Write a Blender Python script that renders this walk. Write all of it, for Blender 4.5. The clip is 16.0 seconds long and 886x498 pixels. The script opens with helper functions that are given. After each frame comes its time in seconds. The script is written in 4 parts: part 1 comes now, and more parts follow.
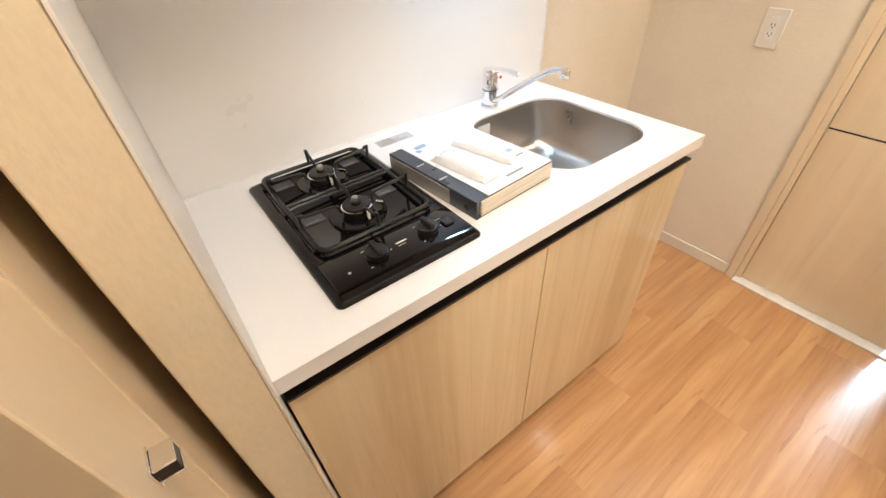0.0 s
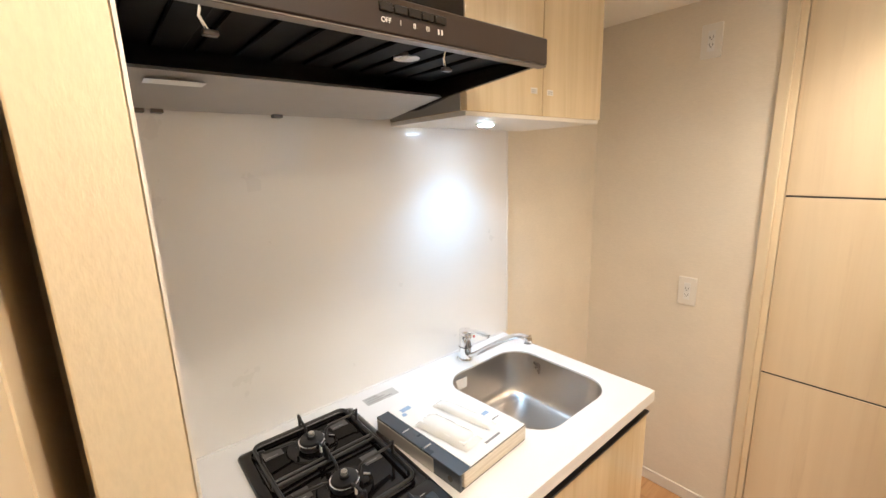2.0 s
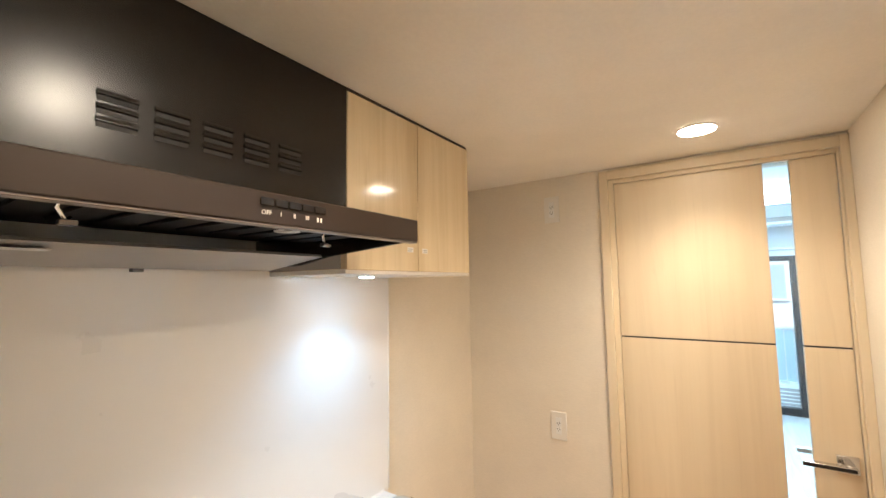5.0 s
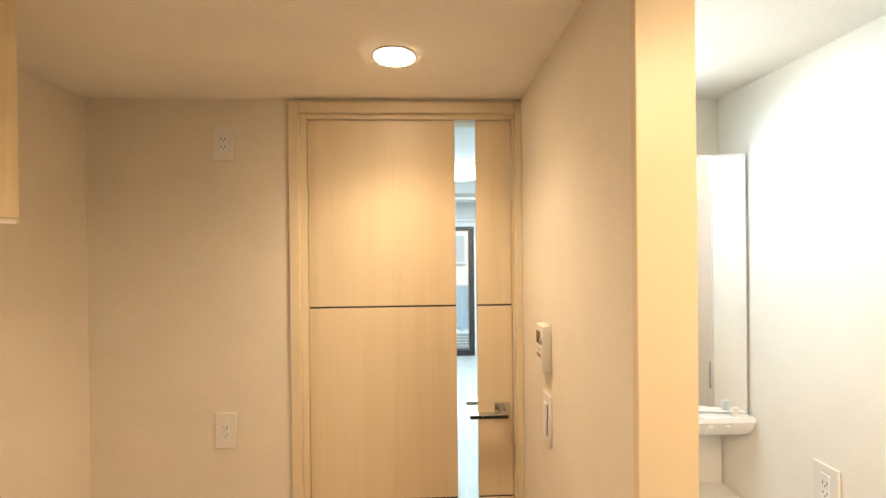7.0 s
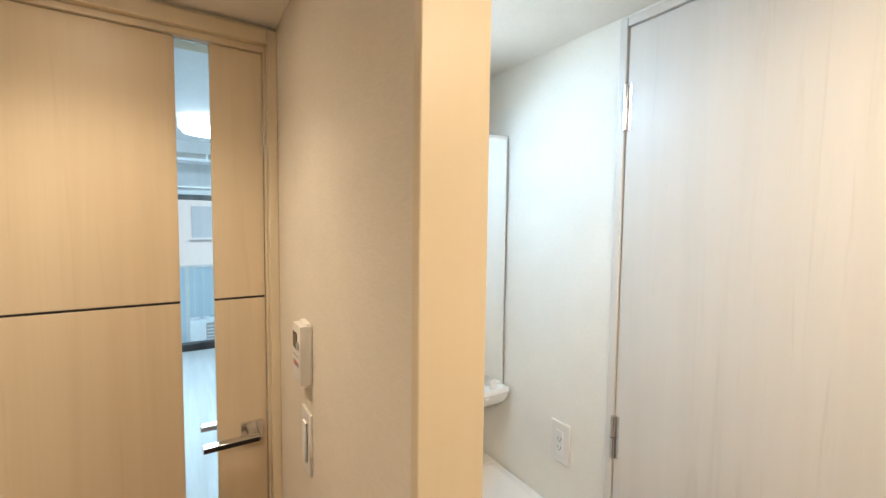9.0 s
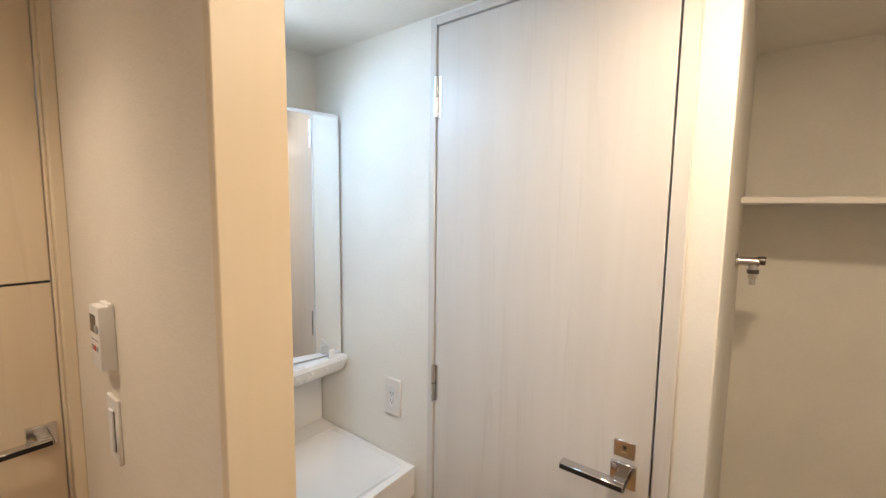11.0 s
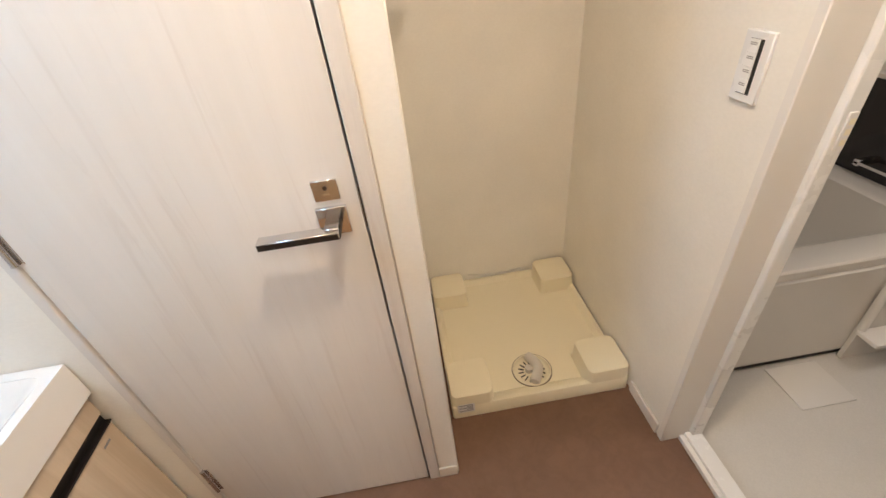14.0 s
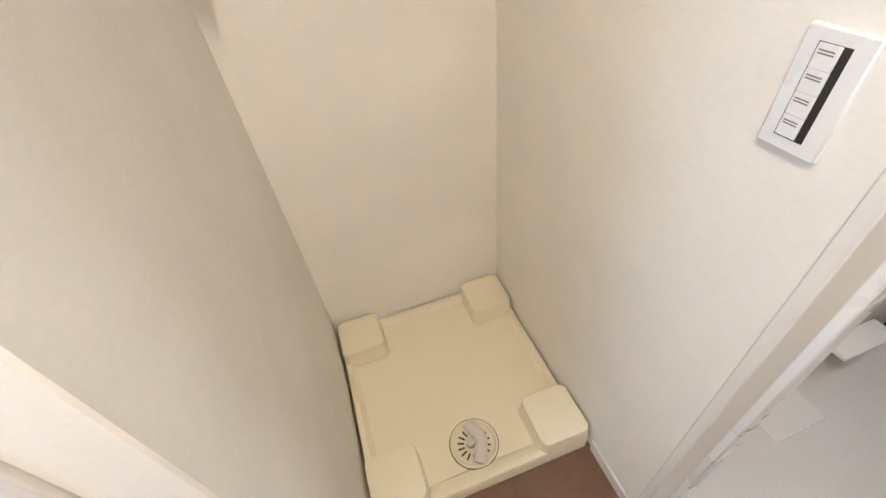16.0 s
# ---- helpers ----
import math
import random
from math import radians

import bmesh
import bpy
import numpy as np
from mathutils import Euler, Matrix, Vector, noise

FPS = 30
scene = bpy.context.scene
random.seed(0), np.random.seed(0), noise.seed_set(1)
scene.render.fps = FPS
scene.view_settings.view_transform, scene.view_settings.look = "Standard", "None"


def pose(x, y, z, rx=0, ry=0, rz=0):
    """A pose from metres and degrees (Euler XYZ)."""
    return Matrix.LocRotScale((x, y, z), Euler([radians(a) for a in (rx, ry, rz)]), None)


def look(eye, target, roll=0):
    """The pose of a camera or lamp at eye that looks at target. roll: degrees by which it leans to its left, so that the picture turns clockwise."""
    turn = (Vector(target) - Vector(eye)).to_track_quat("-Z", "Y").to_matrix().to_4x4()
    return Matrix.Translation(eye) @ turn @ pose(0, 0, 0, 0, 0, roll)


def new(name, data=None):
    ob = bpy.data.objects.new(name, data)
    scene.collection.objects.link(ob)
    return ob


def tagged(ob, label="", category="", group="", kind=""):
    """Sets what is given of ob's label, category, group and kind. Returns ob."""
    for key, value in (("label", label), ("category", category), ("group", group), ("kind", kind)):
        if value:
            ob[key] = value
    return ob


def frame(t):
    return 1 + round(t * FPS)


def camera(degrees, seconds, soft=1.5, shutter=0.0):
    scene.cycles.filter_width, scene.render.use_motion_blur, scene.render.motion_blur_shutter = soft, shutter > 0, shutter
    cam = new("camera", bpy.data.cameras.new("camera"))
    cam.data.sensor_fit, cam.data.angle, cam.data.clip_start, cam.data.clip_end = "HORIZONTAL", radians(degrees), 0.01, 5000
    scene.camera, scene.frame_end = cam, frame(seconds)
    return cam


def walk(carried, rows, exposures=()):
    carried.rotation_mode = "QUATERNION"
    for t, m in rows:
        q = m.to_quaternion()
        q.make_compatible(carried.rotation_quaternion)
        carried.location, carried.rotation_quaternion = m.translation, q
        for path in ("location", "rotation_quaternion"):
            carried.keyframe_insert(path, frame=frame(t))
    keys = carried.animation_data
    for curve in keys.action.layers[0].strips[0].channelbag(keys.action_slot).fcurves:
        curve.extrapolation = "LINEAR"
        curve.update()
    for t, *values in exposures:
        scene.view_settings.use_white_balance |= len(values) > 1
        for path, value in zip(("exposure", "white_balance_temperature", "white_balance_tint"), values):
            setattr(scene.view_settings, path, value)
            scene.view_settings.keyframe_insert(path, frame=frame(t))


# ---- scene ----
cam = camera(94.1, 16.0)
PATH = [
    (0, (0.017, -0.971, 1.355), (0.886, 0.284, 0.064), -3.6),
    (0.5, (0.009, -0.983, 1.393), (0.974, 0.348, 0.254), -3.5),
    (1, (-0.008, -0.989, 1.439), (1.072, 0.414, 0.51), -2.8),
    (1.5, (-0.026, -0.995, 1.487), (1.156, 0.466, 0.803), -2.2),
    (2, (-0.032, -1.016, 1.532), (1.222, 0.486, 1.12), -1.8),
    (2.5, (-0.044, -1.033, 1.573), (1.255, 0.48, 1.418), -1.6),
    (3, (-0.057, -1.052, 1.606), (1.262, 0.449, 1.67), -1.6),
    (3.2, (-0.062, -1.06, 1.612), (1.265, 0.431, 1.744), -1.6),
    (5.3, (-0.027, -1.042, 1.603), (1.707, -0.054, 1.741), -0.6),
    (5.5, (-0.001, -1.034, 1.588), (1.79, -0.152, 1.704), -0.4),
    (6, (0.108, -1.049, 1.573), (2.015, -0.452, 1.643), -0.2),
    (6.5, (0.244, -1.074, 1.58), (2.226, -0.806, 1.607), -0.4),
    (7, (0.39, -1.08, 1.58), (2.388, -1.163, 1.574), -0.6),
    (7.5, (0.567, -1.119, 1.593), (2.524, -1.529, 1.554), -0.6),
    (8, (0.65, -1.161, 1.594), (2.53, -1.836, 1.509), -0.4),
    (8.5, (0.663, -1.177, 1.588), (2.443, -2.081, 1.473), 0.1),
    (9, (0.619, -1.183, 1.583), (2.299, -2.262, 1.458), 0.7),
    (9.2, (0.59, -1.172, 1.583), (2.232, -2.306, 1.458), 1.0),
    (11.3, (0.501, -1.185, 1.554), (1.612, -2.831, 1.319), 0.0),
    (11.5, (0.516, -1.205, 1.544), (1.557, -2.89, 1.269), -0.7),
    (12, (0.527, -1.245, 1.512), (1.382, -2.999, 1.076), -2.3),
    (12.5, (0.517, -1.24, 1.47), (1.132, -3.03, 0.824), -4.0),
    (13, (0.523, -1.263, 1.433), (0.899, -3.023, 0.561), -5.9),
    (13.5, (0.57, -1.336, 1.382), (0.69, -3.034, 0.332), -6.7),
    (14, (0.557, -1.457, 1.35), (0.455, -3.076, 0.18), -7.1),
    (14.5, (0.511, -1.598, 1.333), (0.251, -3.142, 0.089), -7.4),
    (15, (0.471, -1.705, 1.325), (0.104, -3.191, 0.038), -6.9),
    (15.5, (0.423, -1.82, 1.315), (0.035, -3.275, -0.002), -6.5),
    (16, (0.369, -1.926, 1.32), (0.003, -3.341, -0.045), -6.9),
]
EXPOSURES = [
    (0.0, 0.40, 5950, 10), (1.0, 0.35, 5950, 10), (3.0, 0.28, 6150, 10), (5.5, 0.28, 6150, 10), (6.0, 0.14, 6300, 10),
    (6.5, 0.04, 7100, 11), (7.0, -0.02, 7800, 13), (7.5, -0.14, 7600, 13), (8.5, -0.38, 6800, 11), (9.0, -0.46, 6600, 10),
    (11.5, -0.60, 6350, 15), (12.5, -0.40, 6350, 16), (13.2, -0.24, 6200, 15), (14.0, 0.04, 6050, 14), (15.0, 0.28, 5450, 11), (16.0, 0.36, 5300, 11),
]
walk(cam, [(t, look(eye, target, roll)) for t, eye, target, roll in PATH], EXPOSURES)


# ---- light ----
world = bpy.data.worlds.new("world")
scene.world = world
world.use_nodes = True
wn = world.node_tree.nodes
sky = wn.new("ShaderNodeTexSky")
sky.sky_type = "NISHITA"
sky.sun_disc = False
sky.sun_elevation = radians(48)
sky.sun_rotation = radians(200)
wn["Background"].inputs[1].default_value = 0.15
world.node_tree.links.new(sky.outputs[0], wn["Background"].inputs[0])
sun = new("sun", bpy.data.lights.new("sun", "SUN"))
sun.data.energy, sun.data.angle, sun.data.color = 4.5, radians(0.5), (1.0, 0.95, 0.88)
sun.matrix_basis = look((0, 0, 0), (0.9, 0.35, -1.05))

WARM = (1.0, 0.835, 0.63)


def disk_lamp(name, place, watts, size, colour, target=None, spread=180):
    lamp = new(name, bpy.data.lights.new(name, "AREA"))
    lamp.data.shape, lamp.data.size = "DISK", size
    lamp.data.energy, lamp.data.color = watts, colour
    lamp.data.spread = radians(spread)
    x, y, z = place
    lamp.matrix_basis = look(place, target or (x, y + 0.0001, z - 1))
    return lamp


def spot_lamp(name, place, watts, angle, soft, colour):
    lamp = new(name, bpy.data.lights.new(name, "SPOT"))
    lamp.data.energy, lamp.data.color = watts, colour
    lamp.data.spot_size, lamp.data.spot_blend, lamp.data.shadow_soft_size = radians(angle), 1.0, soft
    x, y, z = place
    lamp.matrix_basis = look(place, (x, y + 0.0001, z - 1))
    return lamp


spot_lamp("kitchen_light", (1.487, -1.002, 2.068), 31.0, 132, 0.06, WARM)
spot_lamp("corridor_light", (0.24, -0.915, 2.068), 17.0, 168, 0.06, WARM)
spot_lamp("sink_light", (0.838, -0.178, 1.620), 11.0, 120, 0.025, (0.42, 0.71, 1.0))
disk_lamp("washroom_light", (0.45, -1.74, 2.072), 11.5, 0.12, (1.0, 0.78, 0.53))
disk_lamp("vanity_light", (1.58, -1.66, 1.98), 6.0, 0.34, (0.40, 0.69, 1.0), (0.95, -1.82, 0.6))
# added fill under the unseen bathroom ceiling, no fixture stands there
disk_lamp("bathroom_fill", (-0.75, -1.95, 2.05), 5.6, 0.14, (1.0, 0.90, 0.78))
disk_lamp("living_light", (4.6, -1.45, 2.30), 105, 0.45, (0.62, 0.85, 1.0))


# ---- materials ----
def material(name, colour, rough=0.5, metal=0.0, spec=0.5, coat=0.0):
    m = bpy.data.materials.new(name)
    m.use_nodes = True
    b = m.node_tree.nodes["Principled BSDF"]
    b.inputs["Base Color"].default_value = (*colour, 1)
    b.inputs["Roughness"].default_value = rough
    b.inputs["Metallic"].default_value = metal
    b.inputs["Specular IOR Level"].default_value = spec
    b.inputs["Coat Weight"].default_value = coat
    return m


def coords(m, scale=(1, 1, 1), turn=(0, 0, 0)):
    n, l = m.node_tree.nodes, m.node_tree.links
    tc, mp = n.new("ShaderNodeTexCoord"), n.new("ShaderNodeMapping")
    mp.inputs["Scale"].default_value = scale
    mp.inputs["Rotation"].default_value = turn
    l.new(tc.outputs["Object"], mp.inputs["Vector"])
    return mp


def noise_node(m, vector, scale, detail=4, rough=0.55, distort=0.0):
    t = m.node_tree.nodes.new("ShaderNodeTexNoise")
    t.inputs["Scale"].default_value = scale
    t.inputs["Detail"].default_value = detail
    t.inputs["Roughness"].default_value = rough
    t.inputs["Distortion"].default_value = distort
    m.node_tree.links.new(vector.outputs[0], t.inputs["Vector"])
    return t


def ramp(m, source, stops):
    r = m.node_tree.nodes.new("ShaderNodeValToRGB")
    e = r.color_ramp.elements
    while len(e) < len(stops):
        e.new(0.5)
    for i, (p, c) in enumerate(stops):
        e[i].position, e[i].color = p, (*c, 1)
    m.node_tree.links.new(source, r.inputs[0])
    return r


def mix(m, a, b, factor, kind="MIX"):
    x = m.node_tree.nodes.new("ShaderNodeMix")
    x.data_type, x.blend_type = "RGBA", kind
    for socket, value in ((x.inputs[0], factor), (x.inputs[6], a), (x.inputs[7], b)):
        if isinstance(value, (int, float)):
            socket.default_value = value
        elif isinstance(value, tuple):
            socket.default_value = (*value, 1)
        else:
            m.node_tree.links.new(value, socket)
    return x.outputs[2]


def bump(m, height, strength, distance=0.001):
    b = m.node_tree.nodes.new("ShaderNodeBump")
    b.inputs["Strength"].default_value = strength
    b.inputs["Distance"].default_value = distance
    m.node_tree.links.new(height, b.inputs["Height"])
    m.node_tree.links.new(b.outputs[0], m.node_tree.nodes["Principled BSDF"].inputs["Normal"])


def set_in(m, name, socket):
    m.node_tree.links.new(socket, m.node_tree.nodes["Principled BSDF"].inputs[name])


def tones(c, f):
    return tuple(v * f for v in c)


def wallpaper(name, colour, weave=(60, 60, 420), strength=0.22, low=0.94):
    """Woven vinyl wallpaper: fine threads and a faint mottle."""
    m = material(name, colour, 0.82, spec=0.25)
    thread = noise_node(m, coords(m, weave), 1.0, 5, 0.6)
    mottle = noise_node(m, coords(m), 3.5, 3)
    big = ramp(m, mottle.outputs["Fac"], ((0.3, tones(colour, 0.96)), (0.7, tones(colour, 1.03))))
    fine = ramp(m, thread.outputs["Fac"], ((0.35, (low, low, low)), (0.65, (1, 1, 1))))
    set_in(m, "Base Color", mix(m, big.outputs[0], fine.outputs[0], 1.0, "MULTIPLY"))
    bump(m, thread.outputs["Fac"], strength, 0.0012)
    return m


def wood(name, pale, dark, along=(1, 1, 0.06), scale=26, rough=0.42, coat=0.0, contrast=0.5, vary=0.0, flecks=0.0):
    """Printed wood grain that runs along the axis with the small scale factor."""
    m = material(name, pale, rough, coat=coat)
    m.node_tree.nodes["Principled BSDF"].inputs["Coat Roughness"].default_value = 0.08
    vector = coords(m, along)
    broad = noise_node(m, vector, scale * 0.22, 3, 0.5, 0.7)
    fine = noise_node(m, vector, scale * 3.2, 6, 0.65)
    ring = noise_node(m, vector, scale * 0.6, 4, 0.6, 1.6)
    a = ramp(m, broad.outputs["Fac"], ((0.34, dark), (0.62, pale)))
    b = ramp(m, ring.outputs["Fac"], ((0.40, tones(dark, 0.88)), (0.56, (1, 1, 1))))
    c = mix(m, a.outputs[0], b.outputs[0], contrast * 0.5, "MULTIPLY")
    d = ramp(m, fine.outputs["Fac"], ((0.3, (0.86, 0.84, 0.81)), (0.6, (1, 1, 1))))
    out = mix(m, c, d.outputs[0], contrast, "MULTIPLY")
    if flecks:
        stroke = noise_node(m, coords(m, tuple(v * 1.9 for v in along)), scale * 0.9, 5, 0.7, 2.2)
        f = ramp(m, stroke.outputs["Fac"], ((0.56, (1, 1, 1)), (0.72, (1 - flecks, 1 - flecks * 1.2, 1 - flecks * 1.35))))
        out = mix(m, out, f.outputs[0], 1.0, "MULTIPLY")
    if vary:
        info = m.node_tree.nodes.new("ShaderNodeObjectInfo")
        e = ramp(m, info.outputs["Random"], ((0.0, tones((1, 0.97, 0.94), 1 - vary)), (1.0, (1, 1, 1))))
        out = mix(m, out, e.outputs[0], 1.0, "MULTIPLY")
    set_in(m, "Base Color", out)
    bump(m, fine.outputs["Fac"], 0.05, 0.0005)
    return m


def smooth(name, colour, rough, metal=0.0, coat=0.0, marks=0.04, spec=0.5):
    """A plain finish with faint smears that vary the gloss."""
    m = material(name, colour, rough, metal, spec, coat)
    n = noise_node(m, coords(m), 9, 4)
    r = ramp(m, n.outputs["Fac"], ((0.3, (max(rough - marks, 0.02),) * 3), (0.7, (rough + marks,) * 3)))
    set_in(m, "Roughness", r.outputs[0])
    c = ramp(m, n.outputs["Fac"], ((0.25, tones(colour, 0.985)), (0.75, colour)))
    set_in(m, "Base Color", c.outputs[0])
    return m


def brushed(name, colour, rough, along=(1, 1, 60)):
    m = material(name, colour, rough, 1.0)
    n = noise_node(m, coords(m, along), 30, 4)
    r = ramp(m, n.outputs["Fac"], ((0.3, (rough * 0.75,) * 3), (0.7, (rough * 1.3,) * 3)))
    set_in(m, "Roughness", r.outputs[0])
    bump(m, n.outputs["Fac"], 0.06, 0.0004)
    return m


def glowing(name, colour, strength):
    m = material(name, (0.9, 0.9, 0.9), 0.5)
    b = m.node_tree.nodes["Principled BSDF"]
    b.inputs["Emission Color"].default_value = (*colour, 1)
    b.inputs["Emission Strength"].default_value = strength
    return m


def glass(name, tint=(1, 1, 1), rough=0.0):
    m = material(name, tint, rough)
    b = m.node_tree.nodes["Principled BSDF"]
    b.inputs["Transmission Weight"].default_value = 1.0
    b.inputs["IOR"].default_value = 1.45
    return m


PAPER = wallpaper("beige_wallpaper", (0.83, 0.76, 0.65))
PAPER_PARTITION = wallpaper("partition_wallpaper", (0.79, 0.68, 0.50), (260, 60, 90), 0.4)
PAPER_WASH = wallpaper("washroom_wallpaper", (0.88, 0.85, 0.78), (90, 90, 160), 0.04, 0.97)
PAPER_CEIL = wallpaper("ceiling_paper", (0.92, 0.885, 0.815), (90, 90, 90), 0.06, 0.97)
DOOR_WOOD = wood("pale_door_laminate", (0.77, 0.645, 0.465), (0.685, 0.55, 0.375), (1, 1, 0.04), 13, 0.40, contrast=0.16, flecks=0.06)
FRAME_WOOD = wood("pale_frame_laminate", (0.775, 0.665, 0.49), (0.725, 0.61, 0.44), (1, 1, 0.03), 14, 0.42, contrast=0.10)
KITCHEN_WOOD = wood("pale_kitchen_laminate", (0.765, 0.64, 0.44), (0.66, 0.53, 0.34), (1, 1, 0.045), 22, 0.16, coat=0.6, contrast=0.32, flecks=0.10)
WHITE_WOOD = wood("whitewashed_laminate", (0.75, 0.72, 0.68), (0.665, 0.625, 0.58), (1, 1, 0.045), 12, 0.36, contrast=0.13, flecks=0.08)
VANITY_WOOD = wood("vanity_laminate", (0.74, 0.62, 0.47), (0.62, 0.50, 0.36), (1, 1, 0.05), 26, 0.22, coat=0.4, contrast=0.4)
FLOOR_WOOD = wood("warm_floor_laminate", (0.75, 0.485, 0.25), (0.55, 0.31, 0.14), (0.085, 1, 1), 12, 0.32, coat=0.2, contrast=0.7, vary=0.03, flecks=0.42)
FLOOR_LIVING = wood("pale_floor_laminate", (0.72, 0.73, 0.73), (0.64, 0.65, 0.65), (0.07, 1, 1), 20, 0.3, coat=0.2, vary=0.1)
VINYL = wood("brown_vinyl", (0.185, 0.100, 0.060), (0.165, 0.088, 0.053), (1, 1, 1), 40, 0.42, contrast=0.18)
STONE = smooth("white_counter_resin", (0.82, 0.80, 0.79), 0.30, coat=0.2, marks=0.01)
PANEL = smooth("white_splash_panel", (0.82, 0.80, 0.775), 0.30, coat=0.7, marks=0.03)
BLACK = smooth("black_trim", (0.012, 0.009, 0.008), 0.35)
BLACK_ENAMEL = smooth("black_enamel", (0.004, 0.003, 0.003), 0.07, marks=0.02, spec=0.35)
BLACK_SATIN = smooth("black_cast_grate", (0.008, 0.007, 0.007), 0.38)
HOOD = smooth("dark_brown_painted_steel", (0.009, 0.006, 0.0045), 0.27, marks=0.004, spec=0.5)
HOOD_BAND = smooth("brown_painted_steel", (0.026, 0.016, 0.011), 0.36, marks=0.03, spec=0.36)
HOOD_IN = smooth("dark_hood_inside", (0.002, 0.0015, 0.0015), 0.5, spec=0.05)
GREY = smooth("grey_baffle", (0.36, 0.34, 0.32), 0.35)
STEEL = brushed("brushed_stainless", (0.66, 0.63, 0.60), 0.28)
SINK_STEEL = smooth("satin_sink_steel", (0.56, 0.53, 0.50), 0.30, 1.0, marks=0.03)
DARK_LABEL = smooth("dark_grey_label", (0.055, 0.05, 0.05), 0.3)
CHROME = smooth("chrome", (0.86, 0.86, 0.87), 0.06, 1.0, marks=0.02)
NICKEL = smooth("satin_nickel", (0.66, 0.65, 0.65), 0.18, 1.0, marks=0.04)
DARK_METAL = smooth("dark_metal", (0.16, 0.14, 0.13), 0.30, 1.0)
PLASTIC = smooth("white_plastic", (0.80, 0.77, 0.72), 0.35)
PLASTIC_COOL = smooth("clean_white_plastic", (0.83, 0.83, 0.82), 0.28)
CREAM = smooth("cream_plastic", (0.86, 0.79, 0.59), 0.30, marks=0.01)
CERAMIC = smooth("white_basin_resin", (0.85, 0.84, 0.82), 0.14, coat=0.3, marks=0.02)
WHITE_PAINT = smooth("white_paint", (0.80, 0.77, 0.72), 0.42)
BASE_WHITE = smooth("white_baseboard", (0.78, 0.73, 0.66), 0.40)
ALUMINIUM = smooth("white_coated_aluminium", (0.84, 0.83, 0.80), 0.28, coat=0.2)
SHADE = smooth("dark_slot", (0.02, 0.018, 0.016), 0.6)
INK = smooth("grey_print", (0.25, 0.24, 0.24), 0.6)
INK_BLUE = smooth("blue_print", (0.30, 0.42, 0.60), 0.6)
WHITE_PRINT = smooth("white_print", (0.75, 0.72, 0.66), 0.5)
RED = smooth("red_mark", (0.6, 0.05, 0.04), 0.4)
PAGE = smooth("white_page", (0.82, 0.81, 0.80), 0.30, coat=0.15)
PAGES = wood("stacked_pages", (0.74, 0.68, 0.58), (0.60, 0.52, 0.42), (1, 1, 30), 20, 0.7, contrast=0.4)
SILVER = smooth("silver_spine", (0.60, 0.57, 0.53), 0.34, 0.55)
NAVY = smooth("dark_blue_grey_board", (0.05, 0.06, 0.075), 0.30)
FILM = smooth("clear_film_packet", (0.80, 0.79, 0.77), 0.18, coat=0.5, marks=0.08)
SCREEN = smooth("dark_display", (0.05, 0.028, 0.018), 0.10)
BATH_FLOOR = wallpaper("bathroom_floor_sheet", (0.66, 0.63, 0.58), (180, 180, 180), 0.3)
BATH_WALL = smooth("bathroom_wall_panel", (0.76, 0.73, 0.68), 0.22)
BATH_BLACK = smooth("black_bathroom_panel", (0.012, 0.009, 0.008), 0.14, coat=0.3)
TUB = smooth("white_tub_resin", (0.74, 0.71, 0.66), 0.20, coat=0.3)
WINDOW_FRAME = smooth("black_window_frame", (0.012, 0.014, 0.018), 0.35)
MIRROR = material("mirror_silver", (0.93, 0.94, 0.94), 0.015, 1.0)
CLEAR = glass("clear_glass", (0.90, 0.97, 1.0))
WHITE_WALL = wallpaper("white_wallpaper", (0.80, 0.81, 0.82))
CONCRETE = wallpaper("pale_concrete", (0.50, 0.50, 0.49), (9, 9, 9), 0.3)
LAMP_WARM = glowing("warm_diffuser", (1.0, 0.84, 0.64), 45.0)
LAMP_BRIGHT = glowing("bright_warm_diffuser", (1.0, 0.84, 0.64), 170.0)
LAMP_COOL = glowing("cool_diffuser", (0.85, 0.93, 1.0), 14.0)
LAMP_POINT = glowing("cool_lens", (0.66, 0.84, 1.0), 100.0)
LAMP_ROOM = glowing("round_diffuser", (0.92, 0.97, 1.0), 3.0)


# ---- mesh helpers ----
def bx(a, b, bevel=0.0, bm=None, segments=2):
    """A box between two corners, with rounded edges, added to bm."""
    own = bmesh.new()
    bmesh.ops.create_cube(own, size=1)
    for v in own.verts:
        v.co = [(a[i] + b[i]) / 2 + v.co[i] * abs(b[i] - a[i]) for i in range(3)]
    if bevel:
        bmesh.ops.bevel(own, geom=own.edges[:], offset=bevel, segments=1 if bevel < 0.004 else segments, affect="EDGES", profile=0.6)
    return join(bm, own)


def join(bm, own):
    if bm is None:
        return own
    me = bpy.data.meshes.new("join")
    own.to_mesh(me)
    own.free()
    bm.from_mesh(me)
    bpy.data.meshes.remove(me)
    return bm


